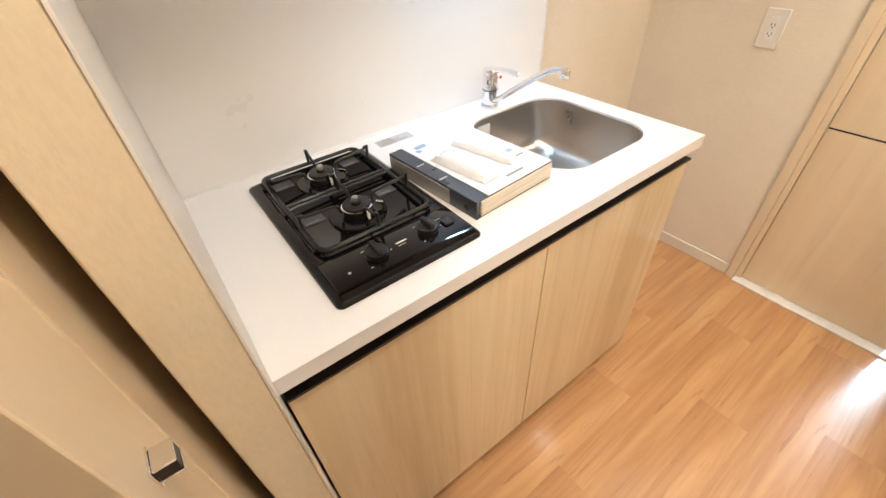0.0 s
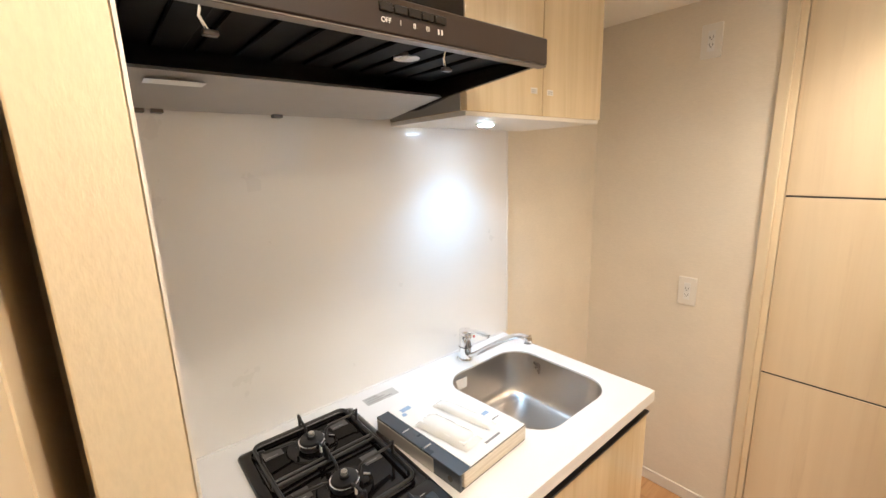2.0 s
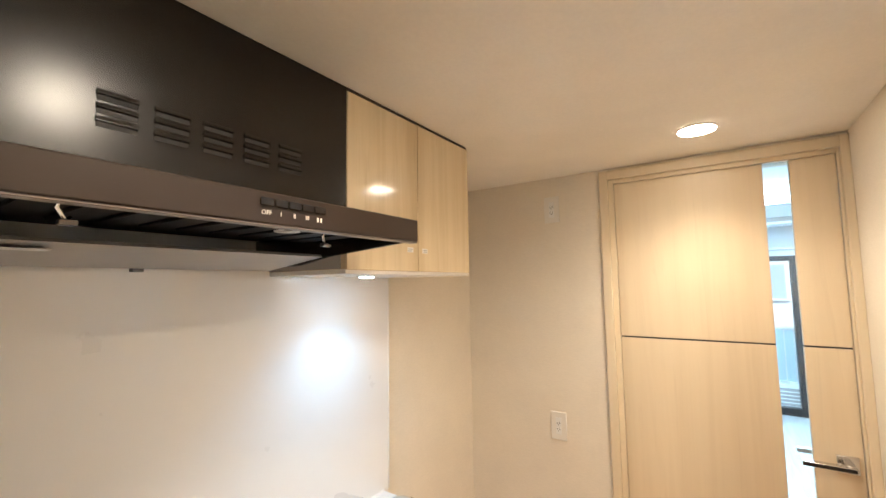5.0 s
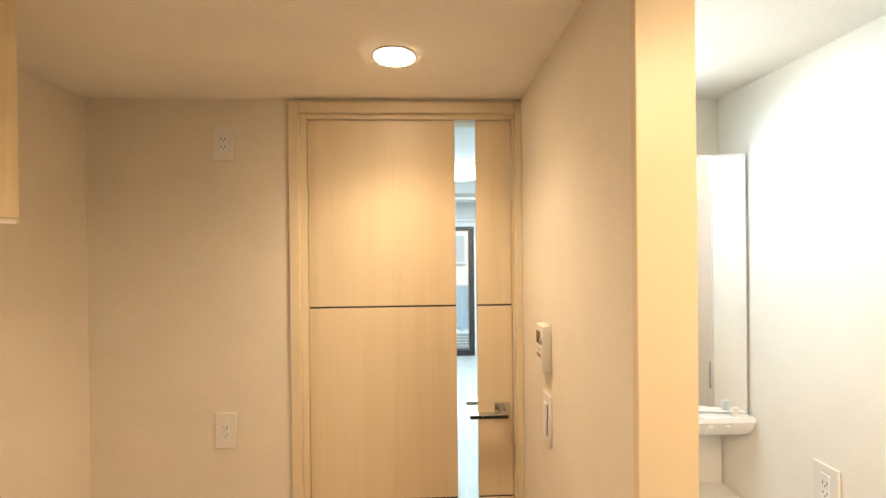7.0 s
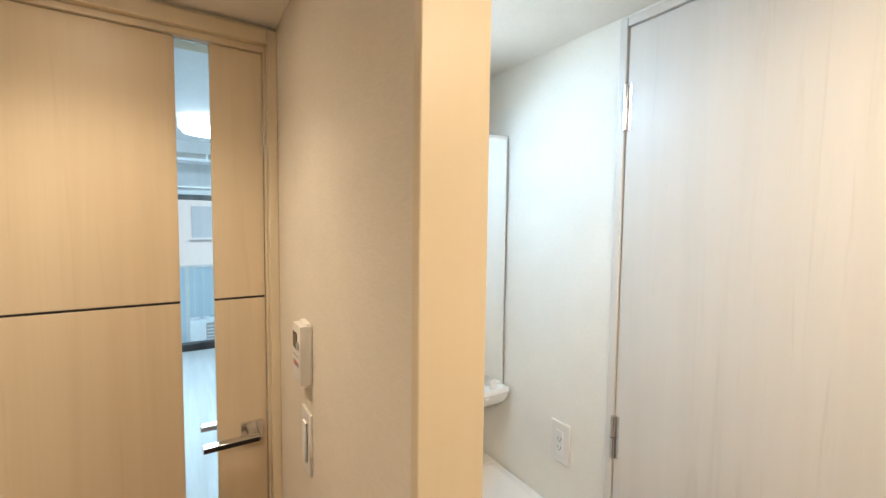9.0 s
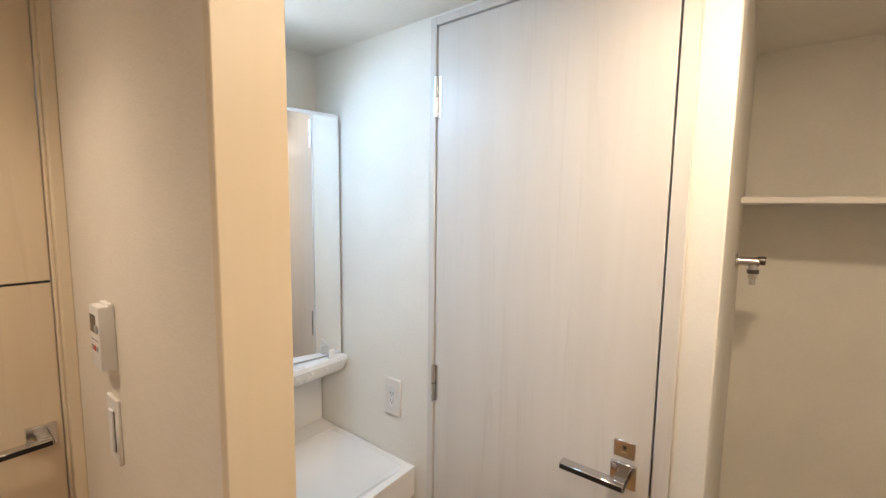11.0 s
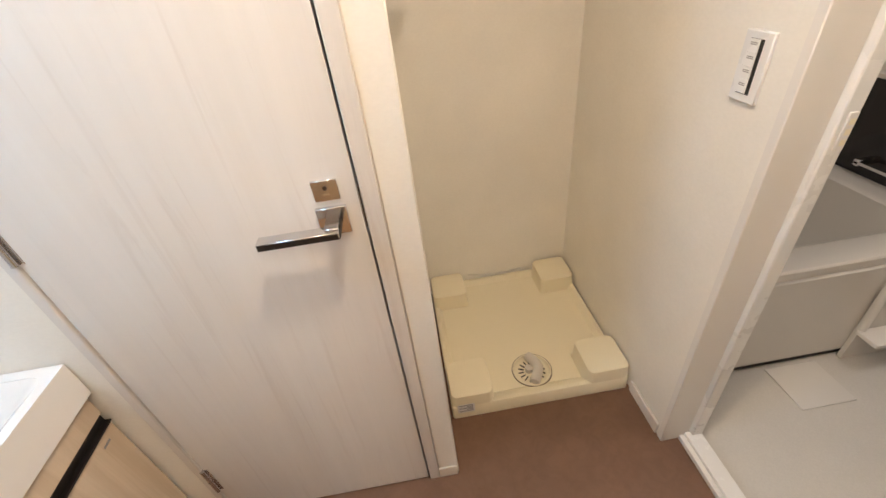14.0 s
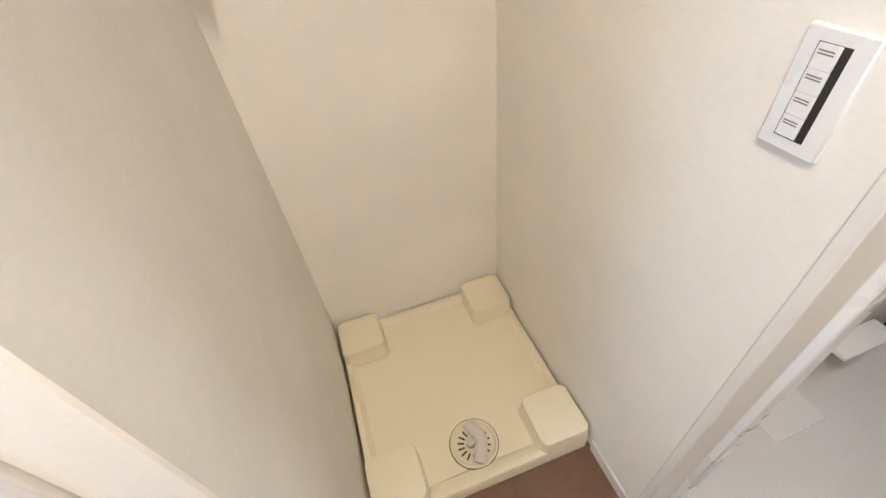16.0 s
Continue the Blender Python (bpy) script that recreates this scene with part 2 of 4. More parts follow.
def cyl(centre, axis, radius, length, bm=None, n=24, radius2=None, bevel=0.0):
    """A cylinder or cone from centre along axis."""
    own = bmesh.new()
    bmesh.ops.create_cone(own, cap_ends=True, segments=n, radius1=radius, radius2=radius if radius2 is None else radius2, depth=length)
    if bevel:
        rims = [e for e in own.edges if abs(e.verts[0].co.z - e.verts[1].co.z) < 1e-6]
        bmesh.ops.bevel(own, geom=rims, offset=bevel, segments=2, affect="EDGES", profile=0.6)
    q = Vector((0, 0, 1)).rotation_difference(Vector(axis).normalized()).to_matrix().to_4x4()
    m = Matrix.Translation(Vector(centre)) @ q @ Matrix.Translation((0, 0, length / 2))
    bmesh.ops.transform(own, matrix=m, verts=own.verts)
    return join(bm, own)


def loft(rings, bm=None, cap0=False, cap1=False):
    own = bmesh.new()
    loops = [[own.verts.new(p) for p in r] for r in rings]
    n = len(loops[0])
    for a, b in zip(loops, loops[1:]):
        for i in range(n):
            own.faces.new((a[i], a[(i + 1) % n], b[(i + 1) % n], b[i]))
    if cap0:
        own.faces.new(loops[0][::-1])
    if cap1:
        own.faces.new(loops[-1])
    bmesh.ops.recalc_face_normals(own, faces=own.faces)
    return join(bm, own)


def tube(points, radius, bm=None, n=12):
    """A round bar along a line of points, with bends."""
    pts = [Vector(p) for p in points]
    rings, last = [], None
    for i, p in enumerate(pts):
        d = (pts[min(i + 1, len(pts) - 1)] - pts[max(i - 1, 0)]).normalized()
        u = d.orthogonal().normalized() if last is None else (last - d * last.dot(d)).normalized()
        last = u
        w = d.cross(u)
        rings.append([p + (u * math.cos(a) + w * math.sin(a)) * radius for a in (2 * math.pi * k / n for k in range(n))])
    return loft(rings, bm, True, True)


def rounded(x0, y0, x1, y1, r, z, n=6):
    pts = []
    for cx, cy, a0 in ((x1 - r, y1 - r, 0), (x0 + r, y1 - r, 90), (x0 + r, y0 + r, 180), (x1 - r, y0 + r, 270)):
        for k in range(n + 1):
            a = radians(a0 + 90 * k / n)
            pts.append((cx + r * math.cos(a), cy + r * math.sin(a), z))
    return pts


def plate(outer, holes, z0, z1, bm=None):
    """A flat sheet with holes, from loops in plan."""
    own = bmesh.new()
    edges = []
    for loop in [outer, *holes]:
        vs = [own.verts.new((p[0], p[1], z1)) for p in loop]
        edges += [own.edges.new((vs[i], vs[(i + 1) % len(vs)])) for i in range(len(vs))]
    made = bmesh.ops.triangle_fill(own, edges=edges, use_beauty=True, use_dissolve=False)
    faces = [f for f in made["geom"] if isinstance(f, bmesh.types.BMFace)]
    out = bmesh.ops.extrude_face_region(own, geom=faces)
    bmesh.ops.translate(own, vec=(0, 0, z0 - z1), verts=[g for g in out["geom"] if isinstance(g, bmesh.types.BMVert)])
    bmesh.ops.recalc_face_normals(own, faces=own.faces)
    return join(bm, own)


def prism(profile, axis, a, b, bm=None):
    """A closed profile of pairs pushed along an axis (0 x, 1 y, 2 z) from a to b."""
    def at(p, v):
        q = list(p)
        q.insert(axis, v)
        return q
    return loft([[at(p, a) for p in profile], [at(p, b) for p in profile]], bm, True, True)


def mesh_object(name, bm, mat, flat=False):
    bmesh.ops.recalc_face_normals(bm, faces=bm.faces)
    me = bpy.data.meshes.new(name)
    bm.to_mesh(me)
    bm.free()
    me.materials.append(mat)
    if not flat:
        for p in me.polygons:
            p.use_smooth = True
        me.set_sharp_from_angle(angle=radians(38))
    return new(name, me)


def part(name, bm, mat, parent, label="", flat=False):
    """Links a bmesh as one mesh under a thing or under one of its parts."""
    ob = mesh_object(name, bm, mat, flat)
    ob.parent = parent
    if parent.parent is None and parent.type == "EMPTY":
        ob.matrix_parent_inverse = parent.matrix_basis.inverted()
    return tagged(ob, label)


def thing(name, base, label, category, group=""):
    ob = new(name)
    ob.empty_display_size = 0.05
    ob.matrix_basis = pose(*base)
    return tagged(ob, label, category, group)


def setting(name, bm, mat, label=""):
    return tagged(mesh_object(name, bm, mat), label, kind="structure")


def letters(text, place, size, mat, parent, turn=(90, 0, 0), name="lettering", label=""):
    """Raised printed letters from the built-in font."""
    cu = bpy.data.curves.new("text", "FONT")
    cu.body, cu.size, cu.align_x, cu.align_y = text, size, "CENTER", "CENTER"
    cu.extrude = 0.0003
    tmp = bpy.data.objects.new("text", cu)
    me = bpy.data.meshes.new_from_object(tmp)
    bpy.data.objects.remove(tmp)
    me.transform(pose(*place, *turn))
    me.materials.clear()
    me.materials.append(mat)
    ob = new(name, me)
    ob.parent = parent
    if parent.parent is None and parent.type == "EMPTY":
        ob.matrix_parent_inverse = parent.matrix_basis.inverted()
    return tagged(ob, label)


CEIL = 2.09
SOUTH = -1.412
EAST = 1.81

# ---- the setting: kitchen and corridor ----
setting("wall_north", bx((-1.25, 0.0, 0), (1.115, 0.12, CEIL)), PAPER)
setting("wall_north_end", bx((1.115, 0.045, 0), (1.95, 0.16, CEIL)), PAPER)
setting("splash_panel", bx((0.0, -0.006, 0.86), (1.122, 0.0, CEIL)), PANEL)
setting("panel_trim", bx((1.122, -0.009, 0.88), (1.128, 0.0, 1.64), 0.001), WHITE_PAINT)
setting("wall_partition", bx((-0.066, -0.64, 0), (-0.003, 0.0, CEIL), 0.002), PAPER_PARTITION)
setting("trim_partition", bx((-0.003, -0.641, 0), (-0.0003, -0.0065, CEIL)), WHITE_PAINT)
ceiling = setting("ceiling", bx((-1.25, SOUTH, CEIL), (1.95, 0.16, CEIL + 0.1)), PAPER_CEIL)
setting("wall_west", bx((-1.35, SOUTH - 0.1, 0), (-1.25, 0.12, CEIL)), PAPER)
setting("wall_south", bx((1.036, -1.50, 0), (1.95, SOUTH, CEIL)), PAPER)
setting("wall_south_west", bx((-1.25, -1.50, 0), (0.18, SOUTH, CEIL)), PAPER)
setting("wall_south_lintel", bx((0.18, -1.50, 2.055), (1.036, SOUTH, CEIL + 0.1)), PAPER)
setting("wall_east", bx((EAST, -0.622, 0), (1.95, 0.045, CEIL)), PAPER)
setting("wall_east_lintel", bx((EAST, SOUTH, 2.078), (1.95, -0.622, CEIL)), PAPER)
bb = bx((EAST - 0.008, -0.619, 0), (EAST, 0.045, 0.055), 0.002)
bx((1.036, SOUTH, 0), (EAST - 0.03, SOUTH + 0.008, 0.055), 0.002, bb)
setting("baseboard", bb, BASE_WHITE)
# the casing and post of the washroom doorway
setting("doorway_casing", bx((1.018, -1.505, 0), (1.0355, SOUTH + 0.004, 2.055), 0.0015), FRAME_WOOD)
setting("doorway_casing_west", bx((0.17, -1.50, 0), (0.20, SOUTH + 0.004, 2.055), 0.002), FRAME_WOOD)
setting("doorway_head", bx((0.20, -1.50, 2.025), (1.018, SOUTH + 0.004, 2.055), 0.002), FRAME_WOOD)


def lever_set(root, wall, along, z, out, point, bar, plate_size=0.054, mat=None):
    """A square rose with a neck and a flat lever. wall: the door face; out: sign away from it; point: sign the lever points to."""
    mat = mat or NICKEL
    ax = 0 if abs(out[0]) else 1
    o = out[ax]
    def b(u0, u1, d0, d1, z0, z1, bev):
        lo, hi = sorted((wall + o * d0, wall + o * d1))
        p = (lo, min(u0, u1), z0) if ax == 0 else (min(u0, u1), lo, z0)
        q = (hi, max(u0, u1), z1) if ax == 0 else (max(u0, u1), hi, z1)
        return bx(p, q, bev)
    h = plate_size / 2
    handle = part("door_handle", b(along - h, along + h, 0, 0.008, z - h, z + h, 0.001), mat, root, "square metal rose with a flat lever")
    part("neck", b(along - 0.012, along + 0.012, 0.006, 0.050, z - 0.010, z + 0.010, 0.0015), mat, handle)
    part("lever", b(along - point * 0.013, along + point * bar, 0.034, 0.060, z - 0.007, z + 0.007, 0.0012), mat, handle)
    # black strips put the metal's dark reflections into colour
    part("lever_reflection", b(along - point * 0.011, along + point * (bar - 0.002), 0.0595, 0.0612, z - 0.0055, z + 0.0055, 0.0005), BLACK, handle, "black front strip for the dark reflection on the metal")
    part("neck_reflection", b(along - point * 0.0128, along - point * 0.0145, 0.010, 0.058, z - 0.0055, z + 0.0055, 0.0005), BLACK, handle)
    return handle


# ---- the door to the living room ----
D0, D1, DTOP = -0.678, -1.379, 2.022
door = thing("door_1", (EAST, -1.02, 0), "closed pale wood door with a narrow clear glass slit", "door")
door["kind"] = "structure"
fr = bx((EAST - 0.016, -0.656, 0), (EAST + 0.11, -0.622, 2.078), 0.002)
bx((EAST - 0.016, SOUTH, 0), (EAST + 0.11, -1.388, 2.078), 0.002, fr)
bx((EAST - 0.016, -1.388, 2.040), (EAST + 0.11, -0.656, 2.078), 0.002, fr)
part("door_frame", fr, FRAME_WOOD, door)
st = bx((EAST + 0.004, -0.676, 0), (EAST + 0.10, -0.656, 2.040), 0.0015)
bx((EAST + 0.004, -1.388, 0), (EAST + 0.10, -1.381, 2.040), 0.0015, st)
bx((EAST + 0.004, -1.381, DTOP + 0.002), (EAST + 0.10, -0.676, 2.040), 0.0015, st)
part("door_stop", st, FRAME_WOOD, door)
X0, X1 = EAST + 0.014, EAST + 0.048
SL0, SL1 = -1.184, -1.258
for y0, y1 in ((SL0, D0), (D1, SL1)):
    for z0, z1 in ((0.012, 0.705), (0.711, 1.375), (1.381, DTOP)):
        part("door_panel", bx((X0, y0, z0), (X1, y1, z1), 0.0008), DOOR_WOOD, door)
    part("dark_inlay", bx((X0 + 0.002, y0 + 0.001, 0.705), (X1 - 0.002, y1 - 0.001, 0.711)), SHADE, door)
    part("dark_inlay", bx((X0 + 0.002, y0 + 0.001, 1.375), (X1 - 0.002, y1 - 0.001, 1.381)), SHADE, door)
pane = part("glass_pane", bx((X0 + 0.014, SL1, 0.012), (X0 + 0.019, SL0, DTOP)), CLEAR, door, "clear glass slit")
pane.visible_shadow = False
lever_set(door, X0, -1.340, 1.010, (-1, 0), 1, 0.118)
lever_set(door, X1, -1.340, 1.010, (1, 0), 1, 0.118)
# pale strip, widened to stand in for light leaking under the door
part("threshold_light_leak", bx((EAST - 0.030, -1.387, 0.0), (EAST + 0.09, -0.657, 0.009), 0.002), ALUMINIUM, door, "pale metal threshold strip, widened to read as light under the door")

# ---- the open door beside the partition ----
# wood filler added so the gap beside the leaf reads brown, not black
setting("filler_door_pocket", bx((-0.0895, -0.430, 0), (-0.0665, -0.03, CEIL)), DOOR_WOOD)
leaf = thing("door_4", (-0.108, -0.4, 0), "open pale wood door standing beside the partition", "door")
leaf["kind"] = "structure"
part("door_leaf", bx((-0.126, -0.772, 0.01), (-0.09, -0.03, 2.03), 0.0015), DOOR_WOOD, leaf)
part("edge_strip", bx((-0.0902, -0.675, 0.01), (-0.0885, -0.671, 2.03)), FRAME_WOOD, leaf)
pull = part("pull", bx((-0.09, -0.742, 1.032), (-0.0885, -0.716, 1.054), 0.0005), CHROME, leaf, "small chrome pull with a dark recess")
part("pull_lip", bx((-0.0885, -0.740, 1.050), (-0.072, -0.718, 1.0525), 0.0008), CHROME, pull)
part("pull_lip", bx((-0.0885, -0.740, 1.034), (-0.072, -0.718, 1.0365), 0.0008), CHROME, pull)
part("pull_core", bx((-0.0885, -0.739, 1.0366), (-0.073, -0.719, 1.0499), 0.0008), BLACK, pull)

# ---- the sliding door to the washroom, slid open along the corridor wall ----
slide = thing("door_3", (-0.0, -1.37, 0), "pale wood sliding door, slid open along the wall", "door")
slide["kind"] = "structure"
part("door_leaf", bx((-0.45, -1.388, 0.008), (0.398, -1.354, 2.05), 0.0015), DOOR_WOOD, slide)
part("pull", bx((0.32, -1.3545, 0.92), (0.355, -1.352, 1.12), 0.001), DARK_METAL, slide, "recessed dark pull")
setting("sliding_rail", bx((-0.46, -1.402, 2.070), (1.04, -1.372, CEIL - 0.001), 0.001), FRAME_WOOD, "pale wood-look sliding door rail under the ceiling")


# ---- downlights ----
def downlight(x, y, radius, mat):
    d = thing("downlight", (x, y, CEIL), "round recessed downlight glowing in the ceiling", "ceiling light", "ceiling downlights")
    ring = [[(x + r * math.cos(a), y + r * math.sin(a), z) for a in (2 * math.pi * k / 36 for k in range(36))]
            for r, z in ((radius * 0.955, CEIL - 0.001), (radius * 0.96, CEIL - 0.005), (radius, CEIL - 0.004), (radius * 1.02, CEIL))]
    part("trim_ring", loft(ring), PLASTIC, d)
    part("diffuser", cyl((x, y, CEIL - 0.0065), (0, 0, 1), radius * 0.95, 0.0065, n=36, bevel=0.0015), mat, d, "glowing diffuser")
    return d


downlight(1.487, -1.002, 0.056, LAMP_WARM)
downlight(0.24, -0.915, 0.056, LAMP_BRIGHT)


# ---- wall outlets and switches ----
def outlet(base, turn, label, slots=2):
    """A wall plate with pairs of slots; it faces +y before turning."""
    m = pose(*base, 0, 0, turn)
    o = new("wall_outlet")
    o.matrix_basis = m
    tagged(o, label, "wall outlet", "wall outlets")
    def p(name, bm, mat, parent, lab=""):
        ob = mesh_object(name, bm, mat)
        ob.parent = parent
        return tagged(ob, lab)
    body = p("cover_plate", bx((-0.035, 0, -0.06), (0.035, 0.007, 0.06), 0.002), PLASTIC, o)
    p("socket_face", bx((-0.012, 0.006, -0.036), (0.012, 0.0085, 0.036), 0.0008), PLASTIC_COOL, o)
    for k in range(slots):
        zc = (k - (slots - 1) / 2) * 0.026
        for sx in (-0.0055, 0.0055):
            p("slot", bx((sx - 0.001, 0.0083, zc - 0.004), (sx + 0.001, 0.0088, zc + 0.004)), SHADE, body)
        p("earth_hole", cyl((0, 0.0083, zc - 0.008), (0, 1, 0), 0.002, 0.0005, n=10), SHADE, body)
    return o


outlet((EAST, -0.405, 1.94), 90, "white double outlet plate high on the beige wall")
outlet((EAST, -0.402, 0.972), 90, "white double outlet plate on the beige wall")
outlet((1.410, -2.11, 0.95), 0, "white double outlet plate beside the vanity basin")

remote = thing("water_heater_control", (1.503, SOUTH, 1.243), "cream wall control with a small dark display", "wall control")
part("housing", bx((1.472, SOUTH, 1.243), (1.534, SOUTH + 0.026, 1.368), 0.004), PLASTIC, remote)
part("backing", bx((1.477, SOUTH, 1.238), (1.529, SOUTH + 0.012, 1.372), 0.002), PLASTIC, remote)
part("display", bx((1.492, SOUTH + 0.0255, 1.315), (1.528, SOUTH + 0.0268, 1.350), 0.0005), SCREEN, remote, "dark display")
part("dial", cyl((1.486, SOUTH + 0.0255, 1.325), (0, 1, 0), 0.009, 0.003, bevel=0.0008), GREY, remote)
for k, c in enumerate((GREY, RED, GREY)):
    part("button", bx((1.484 + k * 0.015, SOUTH + 0.0255, 1.280), (1.494 + k * 0.015, SOUTH + 0.0275, 1.290), 0.0008), c, remote)
part("print", bx((1.484, SOUTH + 0.0258, 1.300), (1.526, SOUTH + 0.0263, 1.302)), INK, remote)

lsw = thing("light_switch", (1.505, SOUTH, 1.04), "cream light switch plate with a long rocker", "light switch")
part("cover_plate", bx((1.474, SOUTH, 1.042), (1.540, SOUTH + 0.007, 1.178), 0.002), PLASTIC, lsw)
part("rocker", bx((1.496, SOUTH + 0.006, 1.066), (1.520, SOUTH + 0.011, 1.152), 0.001), PLASTIC_COOL, lsw)
part("slot", bx((1.491, SOUTH + 0.006, 1.066), (1.4955, SOUTH + 0.0078, 1.152)), SHADE, lsw)

# ---- kitchen: base unit, worktop, sink ----
CT = 0.88          # worktop height
CW = 1.10          # worktop width
CF = -0.58         # worktop front


def base_unit(x0, x1, label):
    u = thing("base_cabinet", ((x0 + x1) / 2, -0.3, 0), label, "cabinet", "kitchen base cabinets")
    body = bx((x0, -0.545, 0.058), (x1, -0.02, 0.700), 0.001)
    bx((x0, -0.545, 0.700), (x0 + 0.016, -0.02, 0.846), 0.001, body)
    bx((x1 - 0.016, -0.545, 0.700), (x1, -0.02, 0.846), 0.001, body)
    bx((x0 + 0.016, -0.036, 0.700), (x1 - 0.016, -0.02, 0.846), 0.001, body)
    part("carcass", body, KITCHEN_WOOD, u)
    part("cabinet_door", bx((x0 + 0.0015, -0.566, 0.058), (x1 - 0.0015, -0.547, 0.806), 0.001), KITCHEN_WOOD, u)
    part("grip_channel", bx((x0, -0.555, 0.812), (x1, -0.5455, 0.846), 0.001), BLACK, u, "black grip channel above the door")
    part("channel_lip", bx((x0 + 0.001, -0.572, 0.8085), (x1 - 0.001, -0.549, 0.8145), 0.0008), BLACK, u)
    part("toe_kick", bx((x0, -0.530, 0.0), (x1, -0.515, 0.0575)), BLACK, u, "dark recessed toe kick")
    return u


base_unit(0.003, 0.5615, "pale wood base cabinet under the gas hob")
base_unit(0.5625, 1.094, "pale wood base cabinet under the sink")

SINK = (0.690, -0.492, 1.034, -0.122)
HOB = (0.135, -0.512, 0.405, -0.084)
top = thing("worktop", (0.55, -0.3, 0.85), "white resin kitchen worktop with a sink cut-out", "worktop")
slab = plate([(0.0, CF), (CW, CF), (CW, -0.006), (0.0, -0.006)], [rounded(*SINK, 0.085, CT)[::-1], rounded(*HOB, 0.01, CT)[::-1]], 0.847, CT)
for v in slab.verts:
    if v.co.z > CT - 1e-4 and (v.co.y < CF + 1e-4 or v.co.x > CW - 1e-4):
        v.co.z -= 0.0012
part("slab", slab, STONE, top)
part("back_seal", bx((0.0, -0.011, CT - 0.001), (CW, -0.0062, CT + 0.004), 0.001), STONE, top)

sink = thing("kitchen_sink", (0.85, -0.32, 0.72), "brushed stainless steel kitchen sink with rounded corners", "sink")
x0, y0, x1, y1 = SINK
rings = [rounded(x0 - 0.003, y0 - 0.003, x1 + 0.003, y1 + 0.003, 0.088, CT - 0.008, 8)]
for inset, z, r in ((0.0005, CT - 0.006, 0.085), (0.001, CT - 0.010, 0.085), (0.010, CT - 0.120, 0.080), (0.016, CT - 0.142, 0.076), (0.030, CT - 0.154, 0.066), (0.055, CT - 0.158, 0.05), (0.12, CT - 0.163, 0.025)):
    rings.append(rounded(x0 + inset, y0 + inset, x1 - inset, y1 - inset, r, z, 8))
part("bowl", loft(rings, None, False, True), SINK_STEEL, sink)
dx, dy = 0.79, -0.35
part("drain_ring", loft([[(dx + r * math.cos(a), dy + r * math.sin(a), z) for a in (2 * math.pi * k / 32 for k in range(32))] for r, z in ((0.058, CT - 0.1615), (0.055, CT - 0.157), (0.045, CT - 0.158), (0.042, CT - 0.163))]), CHROME, sink)
part("drain_basket", cyl((dx, dy, CT - 0.1625), (0, 0, 1), 0.040, 0.003), DARK_METAL, sink)
part("label_sticker", bx((0.735, y1 - 0.0085, CT - 0.055), (0.79, y1 - 0.0065, CT - 0.02)), FILM, sink, "pale sticker inside the bowl")

# ---- tap ----
tap = thing("kitchen_tap", (0.838, -0.075, CT), "chrome single-lever kitchen tap with a long swivel spout", "tap")
body = cyl((0.838, -0.075, CT), (0, 0, 1), 0.026, 0.010, bevel=0.002)
cyl((0.838, -0.075, CT + 0.008), (0, 0, 1), 0.0215, 0.105, body, bevel=0.004)
part("body", body, CHROME, tap)
part("collar", cyl((0.838, -0.075, CT + 0.060), (0, 0, 1), 0.0225, 0.004, bevel=0.001), DARK_METAL, tap)
lv = cyl((0.838, -0.075, CT + 0.110), (0, 0, 1), 0.0215, 0.022, bevel=0.008)
tube([(0.838, -0.080, CT + 0.124), (0.842, -0.105, CT + 0.132), (0.848, -0.145, CT + 0.135), (0.853, -0.168, CT + 0.130)], 0.0085, lv)
part("lever", lv, CHROME, tap)
part("temperature_mark", bx((0.855, -0.098, CT + 0.098), (0.861, -0.094, CT + 0.106)), RED, tap)
part("spout", tube([(0.839, -0.085, CT + 0.022), (0.842, -0.115, CT + 0.040), (0.850, -0.165, CT + 0.085), (0.860, -0.225, CT + 0.137), (0.867, -0.262, CT + 0.163), (0.872, -0.285, CT + 0.171), (0.876, -0.310, CT + 0.172)], 0.0092), CHROME, tap)
part("aerator", cyl((0.8755, -0.304, CT + 0.176), (0, 0, -1), 0.0125, 0.026, bevel=0.002), CHROME, tap)
for piece in tap.children:
    for v in piece.data.vertices:
        v.co.z = CT + (v.co.z - CT) * 0.83

# ---- gas hob ----
hob = thing("gas_hob", (0.27, -0.315, CT), "glossy black two-burner gas hob set into the worktop", "hob")
h0, h1, f0, f1 = 0.124, 0.416, -0.545, -0.086
bodyr = []
for inset, z, r in ((0.0, CT + 0.001, 0.012), (0.0, CT + 0.005, 0.012), (0.003, CT + 0.0095, 0.012), (0.014, CT + 0.0155, 0.012), (0.020, CT + 0.0165, 0.012), (0.025, CT + 0.0145, 0.012), (0.030, CT + 0.010, 0.012)):
    bodyr.append(rounded(h0 + inset, f0 + (inset if inset < 0.02 else inset + 0.098), h1 - inset, f1 - inset, r, z, 5))
part("top_plate", loft(bodyr, None, True, True), BLACK_ENAMEL, hob)
ctl = prism([(-0.543, CT + 0.004), (-0.541, CT + 0.013), (-0.533, CT + 0.0190), (-0.525, CT + 0.0205), (-0.447, CT + 0.0205), (-0.442, CT + 0.018), (-0.442, CT + 0.004)], 0, h0 + 0.012, h1 - 0.012)
bmesh.ops.bevel(ctl, geom=[e for e in ctl.edges if abs(e.verts[0].co.x - e.verts[1].co.x) < 1e-6 and e.calc_length() > 0.02], offset=0.003, segments=2, affect="EDGES", profile=0.6)
panel = part("control_panel", ctl, BLACK_ENAMEL, hob)
PZ = CT + 0.0205
